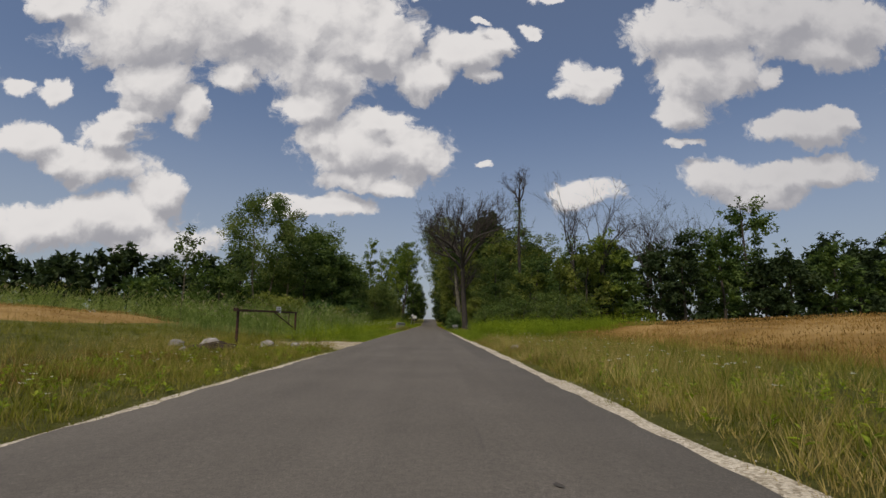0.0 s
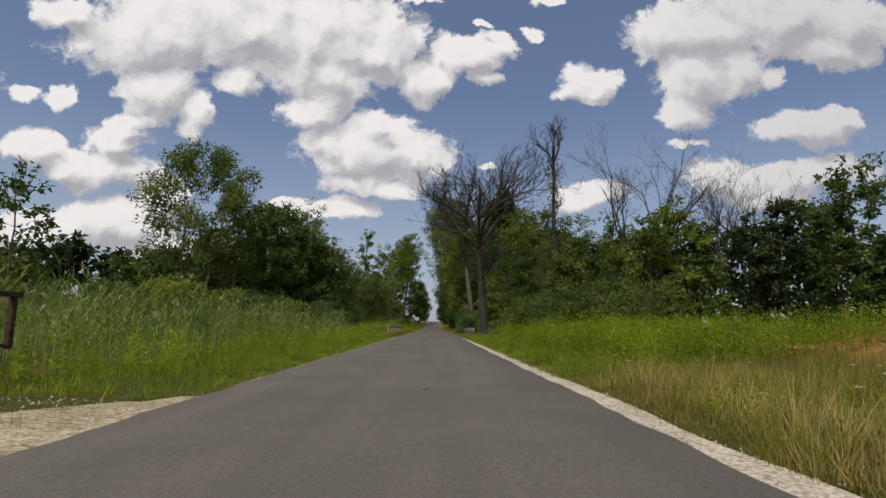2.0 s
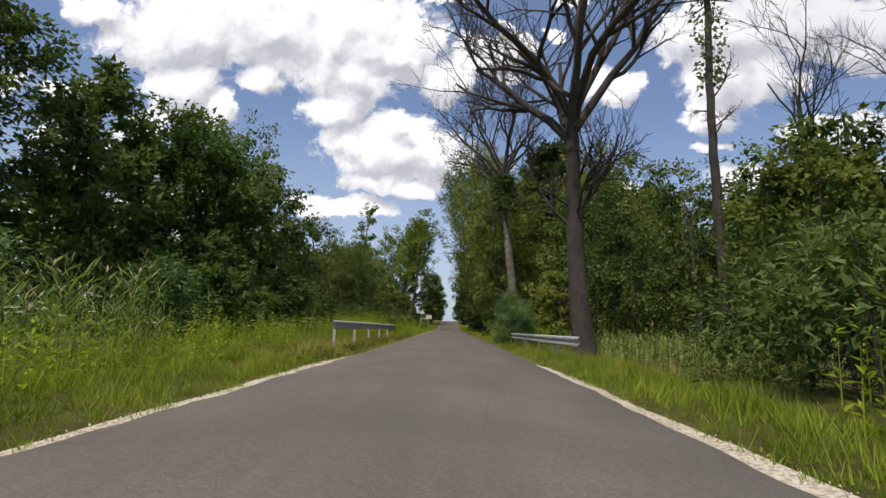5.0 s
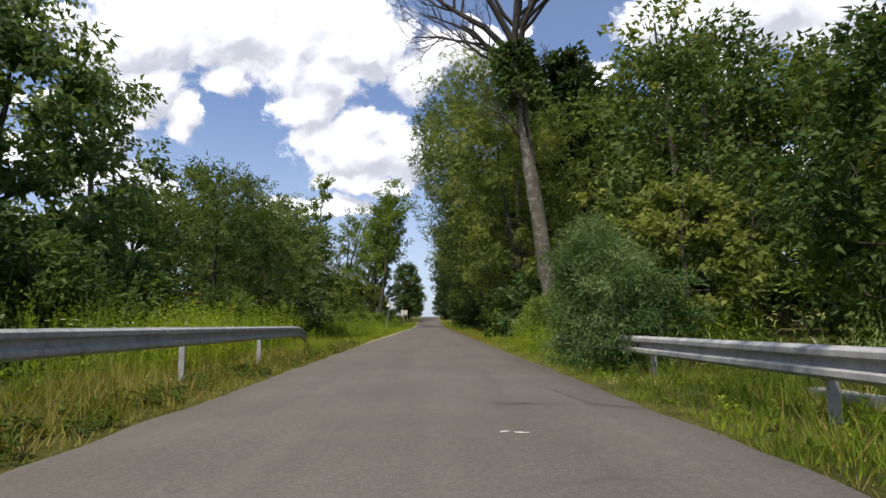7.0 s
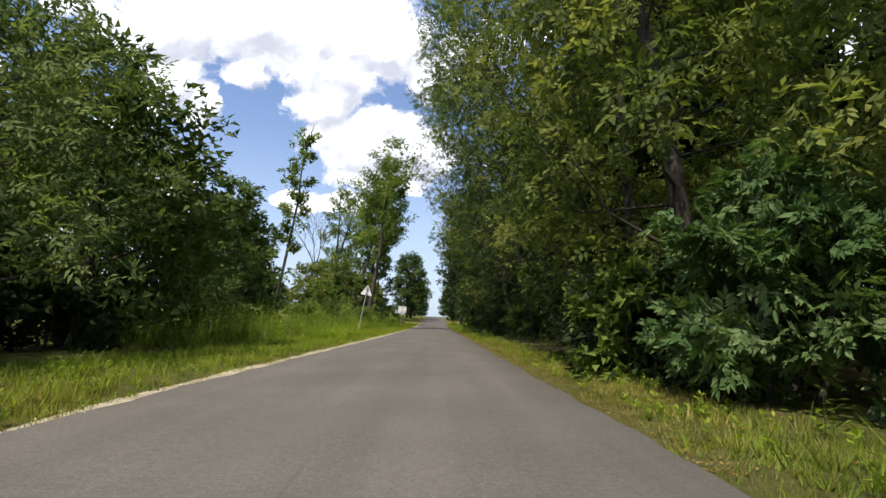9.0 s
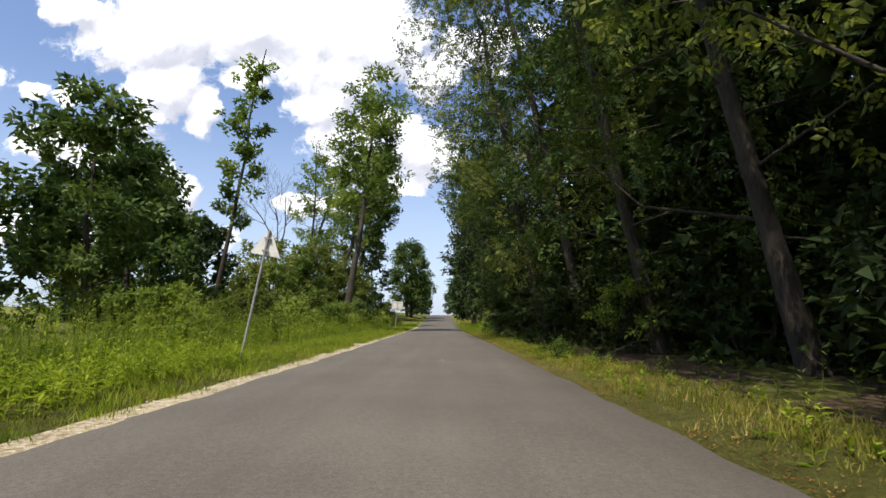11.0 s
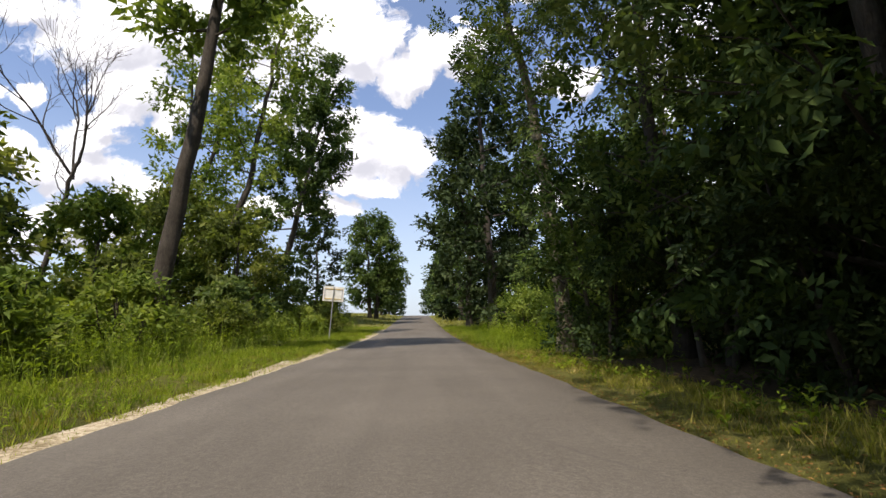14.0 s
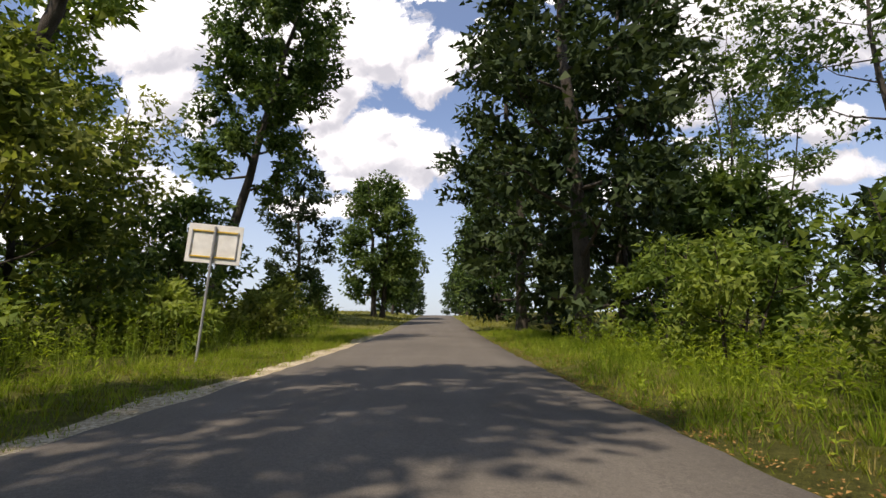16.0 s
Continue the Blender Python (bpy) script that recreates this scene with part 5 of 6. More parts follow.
for k, (bx, by, bh, br, bmat) in enumerate(((6.8, 59.5, 3.2, 2.3, "leaf_willow"), (9.6, 57.5, 4.1, 2.9, "leaf_willow"), (13.0, 59.0, 4.4, 3.1, "leaf_willow"), (16.5, 60.5, 4.4, 3.2, "leaf_willow"), (8.0, 63.0, 3.6, 2.6, "leaf_willow"),
                                            (3.7, 85.2, 3.5, 0.95, "leaf_osier"), (3.7, 84.0, 2.9, 0.92, "leaf_osier"), (3.8, 82.9, 2.1, 0.85, "leaf_osier"), (10.2, 90.5, 7.5, 2.4, "leaf_willow"), (4.3, 103.8, 2.4, 1.2, "leaf_fresh"), (12.6, 87.0, 4.0, 2.2, "leaf_fresh"),
                                            (7.4, 169.0, 2.8, 1.8, "leaf_fresh"), (8.6, 174.0, 3.6, 2.2, "leaf_fresh"), (7.0, 178.2, 3.2, 1.8, "leaf_fresh"), (11.5, 169.0, 4.2, 2.5, "leaf_olive"), (7.2, 182.0, 3.6, 2.0, "leaf_fresh"),
                                            (-8.2, 94.0, 2.6, 1.6, "leaf_willow"), (-9.8, 86.5, 3.4, 2.0, "leaf_willow"), (-10.8, 70.0, 3.0, 1.9, "leaf_osier"), (-13.0, 64.0, 3.2, 2.2, "leaf_osier"), (-9.6, 76.5, 2.4, 1.4, "leaf_willow"), (-13.5, 47.0, 2.9, 2.3, "leaf_olive"), (-11.0, 52.5, 2.7, 2.0, "leaf_osier"), (-16.5, 52.0, 3.2, 2.4, "leaf_olive"), (-10.2, 58.5, 2.6, 1.8, "leaf_olive"), (-15.0, 59.0, 3.2, 2.4, "leaf_olive"), (-8.8, 131, 2.0, 1.5, "leaf_fresh"), (-9.2, 139, 2.3, 1.6, "leaf_olive"), (-9.4, 147, 2.5, 1.6, "leaf_fresh"), (-8.8, 155.5, 2.4, 1.6, "leaf_fresh"), (-9.2, 161.5, 2.6, 1.7, "leaf_fresh"), (-8.4, 168, 2.0, 1.5, "leaf_olive"), (-8.8, 174, 2.3, 1.6, "leaf_fresh"), (-8.0, 181, 1.9, 1.5, "leaf_fresh"), (-7.6, 188, 1.9, 1.6, "leaf_olive"))):
    near = 3800 if abs(bx) < 6 else 2600
    if abs(bx) < 4:
        tree("bush", bx, by, bh, br, 0.0, 0.21, int(1500 * bh), bmat, "bark", "dome", seed=170 + k, clumps=120, stems=5, limbs=20, leaflets=3, slim=0.20, dense=0.25, tight=0.5, label="full silvery-green osier bush with narrow leaves", category="bush")
        continue
    tree("bush", bx, by, bh, br, 0.0, 0.185 if bmat in ("leaf_willow", "leaf_osier") else 0.19, near, bmat, "bark", "dome", seed=170 + k, clumps=110 if bmat == "leaf_osier" else 50, stems=4, limbs=12, slim=0.28 if bmat in ("leaf_willow", "leaf_osier") else 0.45,
         label={"leaf_osier": "full silvery-green osier bush with narrow leaves", "leaf_willow": "grey-green willow bush with narrow leaves", "leaf_fresh": "bright green leafy roadside bush", "leaf_olive": "yellow-green leafy bush in roadside weeds"}[bmat], category="bush", tight=0.5 if bmat == "leaf_osier" else 0.38)
for bx, by, bh, br in ((4.5, 95.2, 1.9, 0.9), (5.0, 93.4, 2.2, 1.1), (4.2, 91.8, 1.7, 0.8), (5.6, 91.2, 2.4, 1.2)):
    tree("bush", bx, by, bh, br, 0.0, 0.22, 1500, "leaf_fresh", "bark", "dome", seed=int(by * 7), clumps=60, stems=6, limbs=18, leaflets=3, slim=0.26, tight=0.42, dense=0.3, label="tall leafy green weeds massed at the old tree's foot", category="bush")
tree("tree", 7.6, 88.6, 5.4, 2.2, 0.04, 0.20, 5000, "leaf_olive", "bark", "egg", seed=224, clumps=90, dense=0.5, tight=0.28, label="fine-leaved dark tree behind the guardrail")
tree("bush", 5.3, 100.6, 3.6, 1.6, 0.0, 0.28, 2200, "leaf_osier", "bark", "dome", leaflets=9, slim=0.42, seed=400, clumps=50, stems=4, limbs=12, tight=0.42, dense=0.6, label="green bush with feathered leaves", category="bush")
for k, (gx, gy, gh, gr) in enumerate(((6.0, 187.5, 25.5, 5.0), (9.8, 193.5, 24.0, 4.8), (5.2, 199.0, 22.0, 4.6), (8.6, 207.0, 21.0, 4.8), (5.8, 216.0, 19.0, 4.4), (6.4, 226.0, 17.0, 4.4), (5.8, 238.0, 15.0, 4.4), (14.0, 190.0, 8.0, 3.4))):
    tree("tree", gx, gy, gh, gr, 0.02, 0.36, 6500 if k < 3 else 3200, "leaf_far" if k < 3 else "leaf_dark", "bark", "egg", (-0.4, 0), seed=200 + k, clumps=100, dense=0.75, label="tall dark leafy tree beside the road", group="tree row beyond the shrubs", limbs=20)
tree("tree", 22.8, 205.0, 27.0, 4.4, 0.40, 0.30, 3600, "leaf_dark", "bark", "egg", (0.5, 0), 0.2, seed=210, clumps=60, dense=0.2, stems=2, tight=0.34, label="slender tree with thin airy crown")
tree("tree", 28.4, 197.0, 29.0, 6.0, 0.46, 0.32, 3400, "leaf_dark", "bark", "egg", (-1.0, 0), 0.34, seed=211, clumps=60, dense=0.2, tight=0.34, label="tall tree with dark trunk and airy crown")
tree("tree", 31.5, 215.0, 27.0, 4.4, 0.36, 0.32, 2600, "leaf_dark", "bark", "egg", (0.5, 0), 0.2, seed=221, clumps=50, dense=0.2, stems=2, tight=0.34, label="slender tree with thin airy crown")
tree("tree", 18.5, 205.0, 12.0, 4.5, 0.04, 0.4, 1800, "leaf_far", "bark", "dome", seed=212, clumps=50, label="dark leafy tree behind the shrubs")
for k in range(9):
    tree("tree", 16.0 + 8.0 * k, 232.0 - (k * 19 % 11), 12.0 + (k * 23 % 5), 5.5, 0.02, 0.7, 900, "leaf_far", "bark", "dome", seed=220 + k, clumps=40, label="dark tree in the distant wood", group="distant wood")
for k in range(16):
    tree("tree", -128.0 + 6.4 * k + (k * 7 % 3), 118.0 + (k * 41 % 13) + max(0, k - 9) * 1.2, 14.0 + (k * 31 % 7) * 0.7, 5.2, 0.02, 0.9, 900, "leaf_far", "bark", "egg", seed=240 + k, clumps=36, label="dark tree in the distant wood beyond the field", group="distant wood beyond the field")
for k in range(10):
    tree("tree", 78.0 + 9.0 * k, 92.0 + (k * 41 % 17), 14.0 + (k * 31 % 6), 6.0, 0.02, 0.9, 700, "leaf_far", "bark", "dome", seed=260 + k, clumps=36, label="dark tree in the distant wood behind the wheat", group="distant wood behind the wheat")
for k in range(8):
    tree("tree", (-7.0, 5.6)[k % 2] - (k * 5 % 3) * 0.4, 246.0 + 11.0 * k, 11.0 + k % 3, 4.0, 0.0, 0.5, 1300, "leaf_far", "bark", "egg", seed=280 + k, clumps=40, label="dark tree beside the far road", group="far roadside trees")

tree("tree", 13.0, 170.5, 15.0, 4.0, 0.05, 0.34, 2600, "leaf_dark", "bark", "egg", seed=213, clumps=60, label="dark leafy tree behind the shrubs")
tree("tree", -11.5, 178.6, 8.4, 2.9, 0.03, 0.25, 4600, "leaf_olive", "bark", "egg", seed=225, clumps=70, dense=0.35, tight=0.28, label="yellow-green young tree in sunlit weeds")
tree("tree", 10.8, 173.5, 12.0, 2.7, 0.02, 0.28, 3600, "leaf_dark", "bark", "egg", seed=226, clumps=60, dense=0.6, label="dark leafy tree beside the shrubs")
tree("tree", -34.0, 174.0, 17.0, 5.5, 0.02, 0.5, 2600, "leaf_far", "bark", "egg", seed=227, clumps=60, label="dark tree beyond the shrubs")
tree("tree", -29.5, 178.0, 13.0, 4.6, 0.02, 0.46, 2400, "leaf_far", "bark", "dome", seed=228, clumps=60, label="dark tree beyond the shrubs")
tree("tree", -40.0, 170.0, 18.0, 6.0, 0.02, 0.5, 2600, "leaf_far", "bark", "egg", seed=229, clumps=60, label="dark tree beyond the shrubs")
tree("tree", -15.6, 170.5, 8.0, 3.0, 0.03, 0.26, 4200, "leaf_fresh", "bark", "egg", seed=214, clumps=44, dense=0.3, label="yellow-green young tree among weeds")
tree("tree", -15.8, 178.5, 11.0, 3.6, 0.03, 0.28, 4200, "leaf_olive", "bark", "egg", seed=215, clumps=44, dense=0.3, label="olive-green young tree among weeds")
tree("tree", -14.6, 183.5, 9.5, 3.6, 0.02, 0.27, 4200, "leaf_olive", "bark", "egg", seed=217, clumps=60, dense=0.3, label="olive-green young tree among weeds")
tree("tree", -18.0, 182.0, 10.5, 3.6, 0.02, 0.28, 3800, "leaf_dark", "bark", "egg", seed=218, clumps=60, dense=0.3, label="dark green young tree among weeds")
tree("tree", -11.6, 189.5, 7.0, 2.6, 0.02, 0.26, 2800, "leaf_dark", "bark", "egg", seed=219, clumps=50, dense=0.3, label="dark green young tree beside the road sign")
tree("tree", -15.6, 190.0, 11.0, 3.0, 0.10, 0.27, 1500, "leaf_olive", "bark", "egg", (0.4, 0), 0.14, seed=222, clumps=50, dense=0.2, tight=0.32, label="olive-green young tree with an airy crown")
tree("tree", -19.5, 197.0, 15.0, 3.6, 0.16, 0.30, 1800, "leaf_olive", "bark", "egg", (0.4, 0), 0.18, seed=223, clumps=60, dense=0.25, tight=0.30, label="olive-green tree with an airy crown")
tree("tree", -16.0, 162.0, 8.5, 3.2, 0.02, 0.26, 3400, "leaf_olive", "bark", "egg", seed=216, clumps=44, dense=0.3, label="yellow-green young tree among weeds")
# undergrowth in leaf colour darkened to stand for canopy shade
for k in range(24):
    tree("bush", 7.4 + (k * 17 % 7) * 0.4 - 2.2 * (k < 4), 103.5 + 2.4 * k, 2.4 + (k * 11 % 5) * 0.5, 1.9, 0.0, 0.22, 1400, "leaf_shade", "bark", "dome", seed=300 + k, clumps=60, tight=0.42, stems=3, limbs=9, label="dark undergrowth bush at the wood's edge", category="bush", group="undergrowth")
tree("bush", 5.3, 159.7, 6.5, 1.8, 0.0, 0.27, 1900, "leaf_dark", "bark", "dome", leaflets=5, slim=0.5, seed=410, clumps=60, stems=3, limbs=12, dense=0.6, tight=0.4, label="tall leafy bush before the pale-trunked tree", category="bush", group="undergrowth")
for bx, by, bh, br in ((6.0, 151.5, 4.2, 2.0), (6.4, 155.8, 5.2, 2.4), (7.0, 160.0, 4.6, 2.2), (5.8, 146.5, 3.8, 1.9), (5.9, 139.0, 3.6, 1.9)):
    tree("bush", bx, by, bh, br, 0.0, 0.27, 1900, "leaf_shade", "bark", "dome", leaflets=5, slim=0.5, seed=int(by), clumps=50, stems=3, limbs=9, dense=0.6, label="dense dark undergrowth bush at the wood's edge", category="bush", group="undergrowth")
tree("sapling", 7.0, 131.8, 2.7, 1.25, 0.30, 0.30, 420, "leaf_fresh", "bark", "dome", seed=412, clumps=40, stems=2, limbs=12, leaflets=5, slim=0.5, tight=0.34, dense=0.2, label="young sapling with light green leaves before the dark wood", category="sapling")
tree("bush", 3.5, 129.3, 0.55, 0.28, 0.0, 0.12, 420, "leaf_fresh", "bark", "dome", seed=411, clumps=40, stems=4, limbs=10, leaflets=3, slim=0.45, tight=0.4, label="small light green bush on the dry verge", category="bush")
for k in range(9):
    tree("bush", -10.6 - (k * 13 % 4) * 0.5, 73.5 + 2.3 * k, 3.2 + (k * 7 % 4) * 0.4, 1.8, 0.0, 0.24, 1500, "leaf_dark", "bark", "dome", seed=380 + k, clumps=60, stems=3, limbs=9, dense=0.8, tight=0.4, label="dark leafy bush at the grove's edge behind the guardrail", category="bush", group="grove edge")
# the dark hollow under the grove comes partly from shade-darkened leaf colour
for k in range(9):
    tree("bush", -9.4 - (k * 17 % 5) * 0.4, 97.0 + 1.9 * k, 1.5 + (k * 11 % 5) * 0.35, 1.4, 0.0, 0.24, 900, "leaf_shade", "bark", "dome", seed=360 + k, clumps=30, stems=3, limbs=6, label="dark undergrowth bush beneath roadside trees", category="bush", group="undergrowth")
for k in range(9):
    tree("tree", 30.0 + (k * 11 % 6), 104.0 + 9.5 * k, 15.0, 6.5, 0.0, 0.9, 900, "leaf_far", "bark", "dome", seed=320 + k, clumps=50, label="dark tree deep inside the roadside wood", group="roadside wood")
for k in range(12):
    tree("shrub", -36.0 - (k * 13 % 9), 118.0 + 10.5 * k, 4.5 + (k * 7 % 4) * 0.8, 4.0, 0.0, 0.5, 700, "leaf_dark", "bark", "dome", seed=340 + k, clumps=40, stems=3, limbs=9, label="dark green hedge shrub beyond the meadow", category="shrub", group="hedge beyond the meadow")



def fallen_branch():
    """A pale bowed branch lying at the wood's edge."""
    g = height(5.0, 128.6)
    t = Tubes()
    a = np.linspace(0, 1, 9)
    t.add(np.stack([4.45 + 1.7 * a, 128.4 + 0.5 * a, g + 0.02 + 0.42 * np.sin(2.6 * a + 0.12)], 1), 0.013 * (1 - 0.55 * a), 7)
    t.add(np.array([[5.2, 128.63, g + 0.44], [5.5, 128.5, g + 0.58], [5.75, 128.45, g + 0.60]]), np.array([0.010, 0.008, 0.004]), 5)
    tagged(new("fallen_branch", t.mesh("fallen_branch", M["bark_grey"])), "pale bowed dead branch lying at the wood's edge", "branch")


fallen_branch()

# ---- wheat ----
rng = np.random.default_rng(21)


def wheat(name, x0, x1, y0, y1, n, h, label, slant=0.0):
    gx, gy = np.arange(x0, x1, 0.8), np.arange(y0, y1, 0.8)
    edge = lambda a, b: ease(0, 4, a - x0) * ease(0, 3, x1 - a) * ease(0, 4, b - y0) * ease(0, 4, y1 - b)
    strip("wheat_canopy", gx, gy, lambda a, b: land(a, b) - 0.03 + edge(a, b) * (h * 0.76 + 0.05 * np.sin(3 * a + b) * np.sin(2.3 * b)), "wheat", label, "wheat")
    x, y = rng.uniform(0, 1, n) ** 1.5 * (x1 - x0) + x0, rng.uniform(y0, y1, n)
    x = x - 0.35 + 0.3 * np.sin(0.7 * y)
    hh = h * rng.uniform(0.90, 1.05, n) * (0.45 + 0.55 * edge(x, y))
    sv, sf = blades(rng, x, y, hh, np.full(n, 0.016), 0.12)
    tip = sv.reshape(-1, 3, 3)[:, 2]
    az = rng.uniform(0, 2 * np.pi, n)
    wide = np.stack([np.cos(az), np.sin(az), 0 * az], 1) * 0.018
    nod = np.stack([rng.normal(0, 0.04, n), rng.normal(0, 0.04, n), rng.uniform(0.05, 0.13, n)], 1)
    ev = np.stack([tip - wide, tip + wide, tip + nod], 1).reshape(-1, 3)
    stuff(name, np.concatenate([sv, ev]), [sf[0], np.arange(3 * n).reshape(-1, 3) + len(sv)], "wheat", label, "wheat")


wheat("wheat", 9.6, 60.0, -12.0, 39.0, 38000, 0.82, "ripe golden wheat field")
wheat("wheat", -52.0, -19.0, 27.0, 44.0, 16000, 0.55, "ripe golden field patch beyond the meadow")

# ---- verges ----
def verge(name, rng, x0, x1, y0, y1, density, h0, h1, mat, label, width=0.013, clump=0.6, bend=0.7, seg=False, thick=1.1):
    per = 9
    x, y = scatter(rng, int(abs(x1 - x0) * (y1 - y0) * density * thick / per), min(x0, x1), max(x0, x1), y0, y1, clump)
    tall = np.repeat(rng.uniform(0.6, 1.3, len(x)), per)
    fan = rng.uniform(0, 2 * np.pi, len(x) * per)
    away = np.abs(rng.normal(0, 0.065, len(x) * per))
    x, y = np.repeat(x, per) + np.cos(fan) * away, np.repeat(y, per) + np.sin(fan) * away
    inside = (x < ROAD_L + 0.02) | (x > ROAD_R - 0.02)
    drive = (y > 21.6 - 0.5 * np.sin(2.1 * x)) & (y < 27.6) & (x < -3.0) & (x > -7.2) & (np.sin(1.9 * x + 0.7 * y) * np.sin(1.3 * y - 0.8 * x) < 0.55)
    keep = inside & ~drive
    x, y, fan, tall = x[keep], y[keep], fan[keep], tall[keep]
    h = (h0 + (h1 - h0) * rng.uniform(0, 1, len(x)) ** 1.7) * (0.55 + 0.55 * np.sin(1.7 * x + 1.9 * np.sin(0.9 * y)) ** 2) * tall
    edge = np.minimum(np.abs(x - ROAD_L), np.abs(x - ROAD_R))
    h = h * (0.35 + 0.65 * ease(0.0, 0.8, edge))
    v, f = blades(rng, x, y, h, rng.uniform(0.7, 1.4, len(x)) * width, bend, seg, fan)
    return stuff(name, v, f, mat, label, "grass")


L, R = ROAD_L, ROAD_R
# field stretch
verge("verge_grass", rng, L + 0.02, L - 2.8, -4, 22.2, 420, 0.10, 0.34, "grass", "short green roadside grass")
verge("dead_grass", rng, -5.2, -9.2, 3, 15, 300, 0.05, 0.25, "litter", "brown withered grass and bare soil patch", 0.014, 0.8)
verge("dry_grass", rng, L - 0.3, L - 8.5, -4, 27, 150, 0.10, 0.42, "grass_dry", "dry straw-coloured meadow grass", 0.009)
verge("meadow_grass", rng, L - 2.0, L - 16, 2, 34, 90, 0.15, 0.45, "grass", "green meadow grass", 0.012)
verge("verge_grass", rng, R + 0.30, R + 2.6, -4, 12, 230, 0.12, 0.40, "grass", "green roadside grass")
verge("verge_grass", rng, R + 0.30, R + 2.6, 12, 36, 100, 0.12, 0.40, "grass", "green roadside grass")
verge("tall_grass", rng, -9.0, -6.7, 19.6, 24.5, 260, 0.22, 0.62, "grass", "tall grass round the barrier post", 0.012, 0.4)
verge("meadow_grass", rng, R + 0.6, R + 5.5, 8, 31, 130, 0.16, 0.48, "grass_tall", "green roadside grass among straw", 0.011, 0.6)
verge("dry_grass", rng, R + 0.5, R + 5.5, 11, 31, 280, 0.22, 0.62, "grass_dry", "dry straw-coloured roadside grass", 0.010, 0.6)
verge("dry_grass", rng, R + 0.6, R + 5.5, -4, 11, 110, 0.22, 0.58, "grass_dry", "dry straw-coloured roadside grass", 0.010, 0.8)
verge("meadow_grass", rng, R + 2.2, R + 9.5, -4, 42, 150, 0.25, 0.60, "grass", "green meadow grass before the wheat", 0.010)
for tx, ty, tn in ((-5.6, 23.4, 220), (-7.6, 23.6, 260), (-8.4, 24.8, 260), (-4.8, 23.0, 120), (-4.6, 21.3, 260), (-6.0, 22.4, 200), (-5.2, 24.8, 150), (-7.2, 25.6, 260), (-4.0, 26.6, 160), (-6.4, 20.6, 300)):
    px, py = rng.normal(tx, 0.42, tn), rng.normal(ty, 0.36, tn)
    gv, gf = blades(rng, px, py, rng.uniform(0.03, 0.11, tn), np.full(tn, 0.012), 0.8)
    stuff("grass_tuft", gv, gf, "grass", "low grass tuft on the sandy entrance", "grass")
verge("short_turf", rng, R + 0.30, R + 2.4, -3, 34, 380, 0.05, 0.15, "grass", "short turf beside the gravel strip", 0.011, 0.35)
verge("straw_turf", rng, R + 0.38, R + 2.6, -3, 34, 420, 0.06, 0.22, "grass_dry", "short straw-coloured turf beside the gravel strip", 0.009, 0.5)
verge("short_turf", rng, L - 0.1, L - 5.0, 0, 22.2, 380, 0.04, 0.13, "grass", "short turf beside the road", 0.011, 0.35)
verge("dry_grass", rng, R + 0.4, R + 3.5, -3, 30, 140, 0.12, 0.40, "grass_dry", "straw-coloured roadside grass beside the gravel", 0.010, 0.5)
verge("short_turf", rng, 3.0, 3.95, 19.6, 20.5, 900, 0.12, 0.36, "grass_dry", "dry grass in front of a field stone", 0.010, 0.0)
# reed stretch
verge("verge_grass", rng, L + 0.02, L - 3.6, 27, 66, 360, 0.12, 0.42, "grass_lush", "lush green roadside grass")
verge("verge_grass", rng, R + 0.15, R + 2.4, 31, 66, 330, 0.16, 0.48, "grass_lush", "green roadside grass")
# culvert stretch
verge("verge_grass", rng, L + 0.02, L - 3.0, 66, 98, 300, 0.15, 0.52, "grass", "green roadside grass under the guardrail")
verge("dry_grass", rng, L - 0.1, L - 3.0, 64, 96, 110, 0.25, 0.60, "grass_dry", "dry seeding grass under the guardrail", 0.007, 0.6)
verge("verge_grass", rng, R, R + 3.4, 66, 98, 300, 0.14, 0.46, "grass_lush", "green roadside grass under the guardrail")
verge("dry_grass", rng, R + 0.1, R + 3.2, 64, 97, 60, 0.20, 0.56, "grass_dry", "dry seeding grass under the guardrail", 0.010, 0.6)
verge("matted_turf", rng, R - 0.02, R + 1.9, 60, 100, 620, 0.05, 0.19, "grass_tall", "matted yellow-green turf beside the road", 0.013, 0.25)
verge("matted_turf", rng, L + 0.02, L - 1.3, 60, 100, 520, 0.05, 0.20, "grass", "matted turf beside the road", 0.013, 0.25)
verge("matted_turf", rng, R - 0.02, R + 1.6, 100, 170, 330, 0.04, 0.15, "grass", "matted turf at the wood's edge", 0.013, 0.3)
verge("short_turf", rng, L - 0.05, L - 3.2, 30, 190, 150, 0.05, 0.16, "grass", "short turf beside the road", 0.022, 0.2)
verge("short_turf", rng, R + 0.1, R + 2.3, 34, 190, 150, 0.05, 0.15, "grass", "short turf beside the road", 0.022, 0.2)
# wood stretch
verge("verge_grass", rng, L + 0.02, L - 3.4, 98, 200, 330, 0.10, 0.30, "grass_lush", "lush green roadside grass")
verge("verge_grass", rng, R, R + 2.1, 97, 164, 220, 0.07, 0.24, "grass", "short roadside grass at the wood's edge")
verge("dry_grass", rng, R, R + 1.7, 97, 200, 80, 0.06, 0.24, "grass_dry", "dry roadside grass at the wood's edge", 0.012)
verge("verge_grass", rng, R, R + 3.6, 163, 200, 260, 0.16, 0.46, "grass_lush", "green roadside grass before the shrubs")
verge("far_grass", rng, -14, -3.3, 200, 250, 14, 0.2, 0.5, "grass", "green grass by the far road", 0.03)
verge("far_grass", rng, 2.4, 9, 200, 250, 14, 0.2, 0.5, "grass", "green grass by the far road", 0.03)

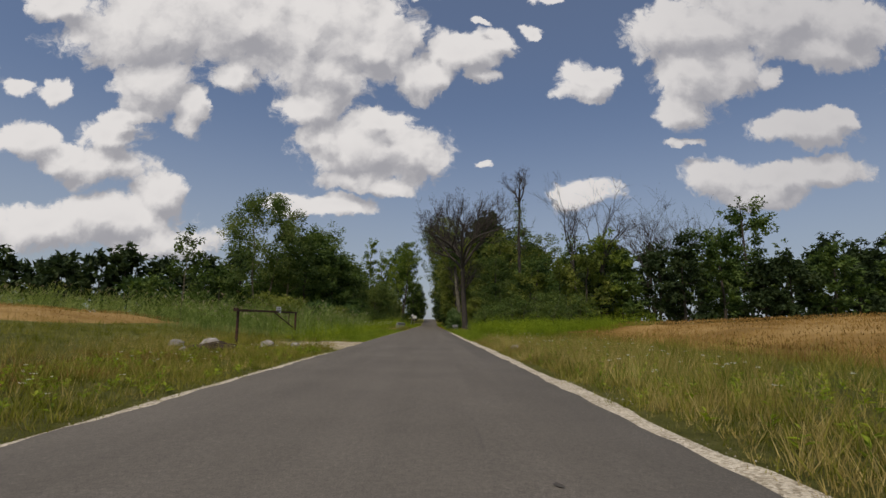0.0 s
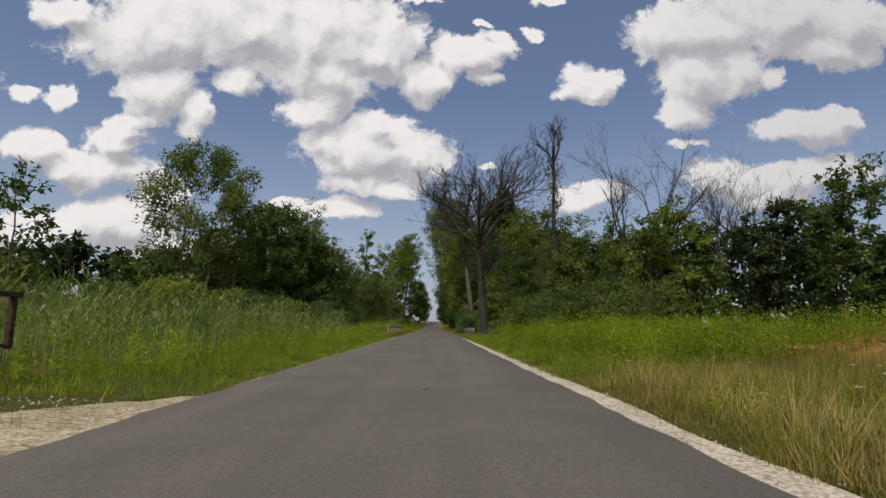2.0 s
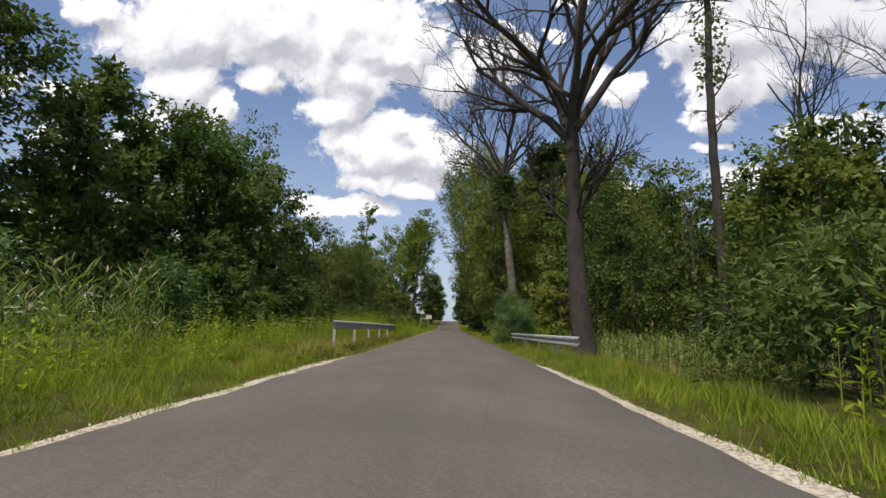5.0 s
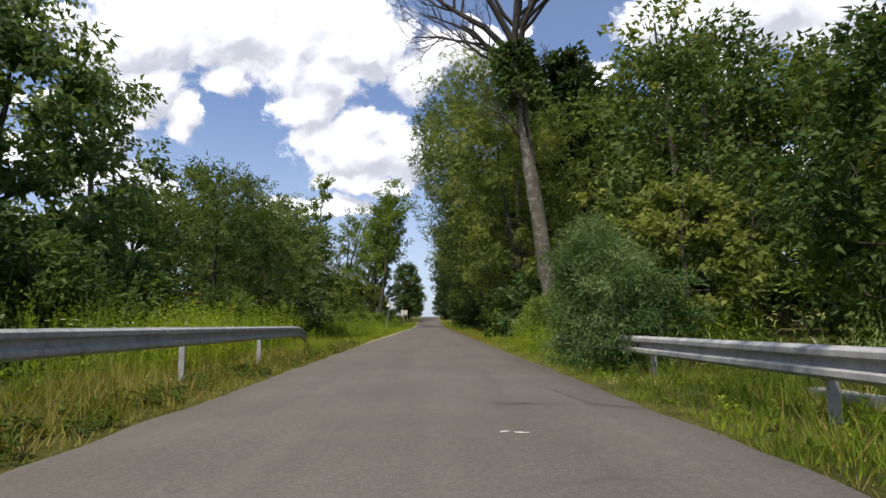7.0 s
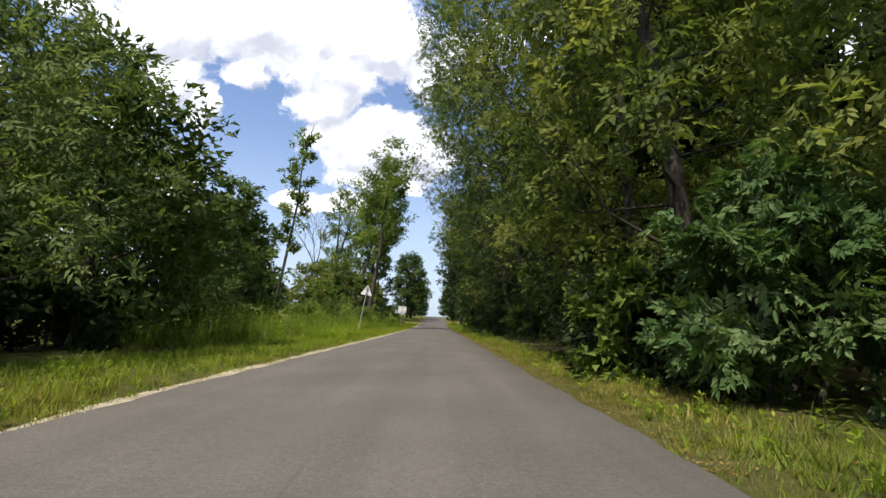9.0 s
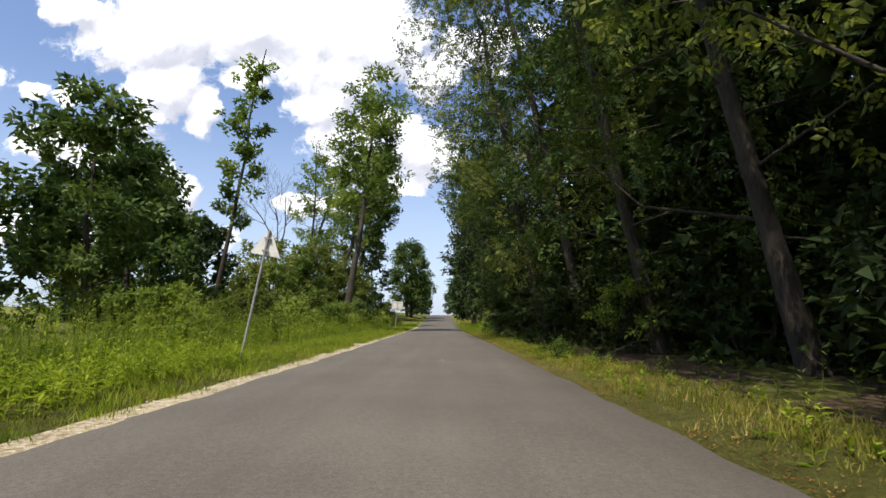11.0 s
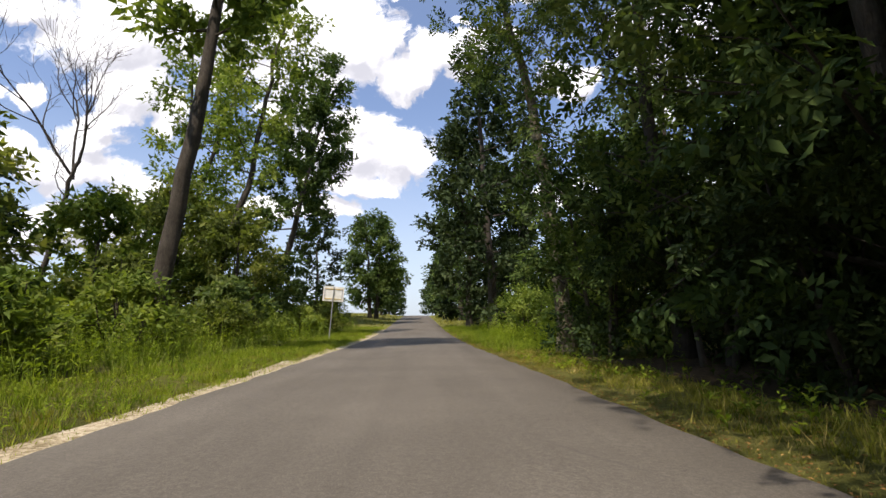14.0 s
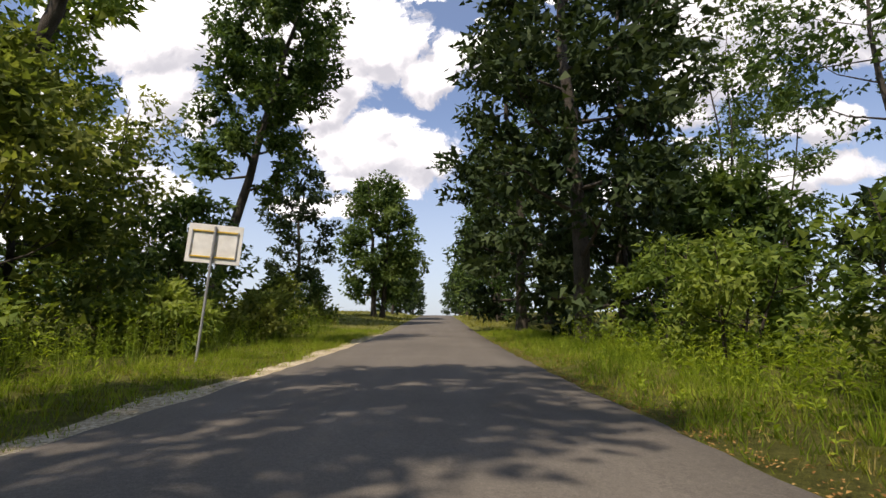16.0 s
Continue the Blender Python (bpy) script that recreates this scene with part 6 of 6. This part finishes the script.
# ---- tall weeds and reeds ----
reeds("reeds", rng, *scatter(rng, 5200, -16.5, -6.9, 31.5, 64, 0.75, 0.9), 1.1, 2.4, "tall grey-green reed bed beside the road")
reeds("reeds", rng, *scatter(rng, 3200, -62, -17, 44, 58, 0.2), 1.6, 2.6, "tall grey-green reed bed beyond the field")
reeds("reeds", rng, *scatter(rng, 1500, 4.8, 13, 66, 84, 0.5), 0.6, 1.15, "green reeds behind the guardrail", 0.08)
herbs("weeds", rng, *scatter(rng, 5400, 4.1, 15.5, 34, 57, 0.4), 1.0, 1.65, "herb", "bright yellow-green tall weeds beside the road", 0.18)
herbs("weeds", rng, *scatter(rng, 1300, -8.4, -5.2, 27.5, 70, 0.7), 0.4, 1.3, "herb", "green tall weeds at the reed bed's edge")
herbs("weeds", rng, *scatter(rng, 500, -9.0, -5.3, 66, 82, 0.6), 0.6, 1.5, "herb", "yellow-green tall weeds behind the guardrail", 0.15)
verge("tall_grass", rng, -9.5, -5.0, 66, 84, 22, 0.8, 1.9, "grass_tall", "tall seeding grass behind the guardrail", 0.014, 0.75, 0.35)
herbs("weeds", rng, *scatter(rng, 1400, 3.9, 8.5, 85.5, 95.5, 0.4), 1.0, 1.85, "herb", "bright green tall weeds at the guardrail's end", 0.17)
herbs("weeds", rng, *scatter(rng, 1700, -9.0, -5.0, 84, 94, 0.25), 1.1, 2.1, "herb", "tall bright green weeds behind the guardrail", 0.12, 8)
herbs("weeds", rng, *scatter(rng, 260, 2.9, 3.8, 88.2, 92.5, 0.1), 0.4, 1.0, "herb", "tall weeds round the guardrail's end", 0.12, 6)
herbs("weeds", rng, *scatter(rng, 160, -4.7, -3.6, 89.4, 92.5, 0.1), 0.3, 0.75, "herb", "weeds round the guardrail's end", 0.10, 6)
herbs("weeds", rng, *scatter(rng, 700, 4.6, 11, 60, 86, 0.5), 0.5, 1.2, "herb_dark", "green weeds behind the guardrail")
herbs("weeds", rng, *scatter(rng, 1800, -10.8, -7.0, 114, 200, 0.45), 1.1, 2.0, "grass_tall", "dense tall green weeds behind the verge", 0.14, 7)
herbs("weeds", rng, *scatter(rng, 3800, -9.5, -6.3, 108, 200, 0.7), 0.5, 1.7, "herb", "light green tall weeds behind the verge", 0.15)
verge("tall_grass", rng, -10.0, -6.3, 108, 134, 70, 0.8, 1.9, "grass_tall", "tall light green grass behind the verge", 0.016, 0.75, 0.45)
verge("tall_grass", rng, -10.0, -6.0, 134, 200, 40, 0.5, 1.2, "grass_tall", "tall light green grass behind the verge", 0.016, 0.75, 0.5)
herbs("weeds", rng, *scatter(rng, 2600, L - 3.4, L - 0.5, 98, 190, 0.7, 2.0), 0.06, 0.26, "herb", "low broad-leaved weeds in roadside grass", 0.085, 3, 0.42)
herbs("weeds", rng, *scatter(rng, 1300, R + 0.4, R + 2.2, 70, 200, 0.7, 2.0), 0.10, 0.34, "herb", "low broad-leaved weeds in roadside grass", 0.12, 3, 0.42)
herbs("weeds", rng, *scatter(rng, 900, L - 1.2, L - 0.2, 64, 98, 0.7, 2.0), 0.10, 0.32, "herb_dark", "low broad-leaved weeds in roadside grass", 0.12, 3, 0.42)
herbs("weeds", rng, *scatter(rng, 700, L - 4.5, L - 0.3, 0, 19, 0.8, 1.6), 0.08, 0.24, "herb", "low broad-leaved weeds in dry grass", 0.11, 3, 0.42)
herbs("weeds", rng, *scatter(rng, 900, R + 0.6, R + 5.0, 0, 40, 0.8, 1.6), 0.12, 0.40, "herb", "low broad-leaved weeds in roadside grass", 0.12, 3, 0.40)
herbs("weeds", rng, *scatter(rng, 420, -6.2, -4.3, 119, 127.0, 0.4), 0.4, 0.85, "herb", "light green weeds round the sign post", 0.14)
herbs("weeds", rng, *scatter(rng, 1500, 4.6, 9.5, 163, 186, 0.5), 0.5, 1.3, "herb", "yellow-green tall weeds before the shrubs", 0.16)
herbs("weeds", rng, *scatter(rng, 500, 3.6, 7.5, 98, 163, 0.7), 0.3, 0.8, "herb_dark", "low weeds at the wood's edge", 0.14)

# ---- flowers and fallen leaves ----
def flowers(name, rng, x, y, h0, h1, size, label):
    n = len(x)
    h = rng.uniform(h0, h1, n)
    vs, fs, count = [], [], 0
    for k in range(6):
        a = k * np.pi / 3
        p = np.stack([x, y, land(x, y) + h], 1) + rng.normal(0, size * 0.5, (n, 3)) * np.array([1, 1, 0.2])
        way = unit(np.stack([np.full(n, math.cos(a)), np.full(n, math.sin(a)), np.full(n, 0.15)], 1))
        v, f = leaf_arrays(p, way, np.tile([0.0, 0.0, 1.0], (n, 1)), np.full(n, size), np.full(n, size * 0.8))
        vs.append(v)
        fs.append(f + count)
        count += len(v)
    stuff(name, np.concatenate(vs), [np.concatenate(fs)], "petal", label, "flowers")


flowers("flowers", rng, *scatter(rng, 90, 3.2, 6.0, 4, 30), 0.35, 0.6, 0.03, "small white flower heads in roadside grass")
flowers("flowers", rng, *scatter(rng, 60, -6.8, -4.2, 42, 60), 0.7, 1.1, 0.05, "white flower umbels at the reed bed's edge")
flowers("flowers", rng, *scatter(rng, 150, -7.0, -5.0, 68, 92), 0.7, 1.15, 0.045, "white flower umbels behind the guardrail")
flowers("flowers", rng, *scatter(rng, 80, -6.0, -3.6, -2, 16), 0.2, 0.4, 0.025, "small white flower heads in dry grass")
n = 6000
x = R - 0.03 + np.abs(rng.normal(0, 0.26, n)) + 1.2 * (rng.uniform(0, 1, n) < 0.25) * rng.uniform(0, 1, n)
y = rng.uniform(97, 190, n)
az = rng.uniform(0, 2 * np.pi, n)
v, f = leaf_arrays(np.stack([x, y, land(x, y) + 0.03], 1), unit(np.stack([np.cos(az), np.sin(az), rng.uniform(0, 0.4, n)], 1)), np.tile([0.0, 0.0, 1.0], (n, 1)), rng.uniform(0.025, 0.06, n), rng.uniform(0.015, 0.035, n))
stuff("fallen_leaves", v, [f], "litter", "brown fallen leaves along the asphalt's edge", "leaves")
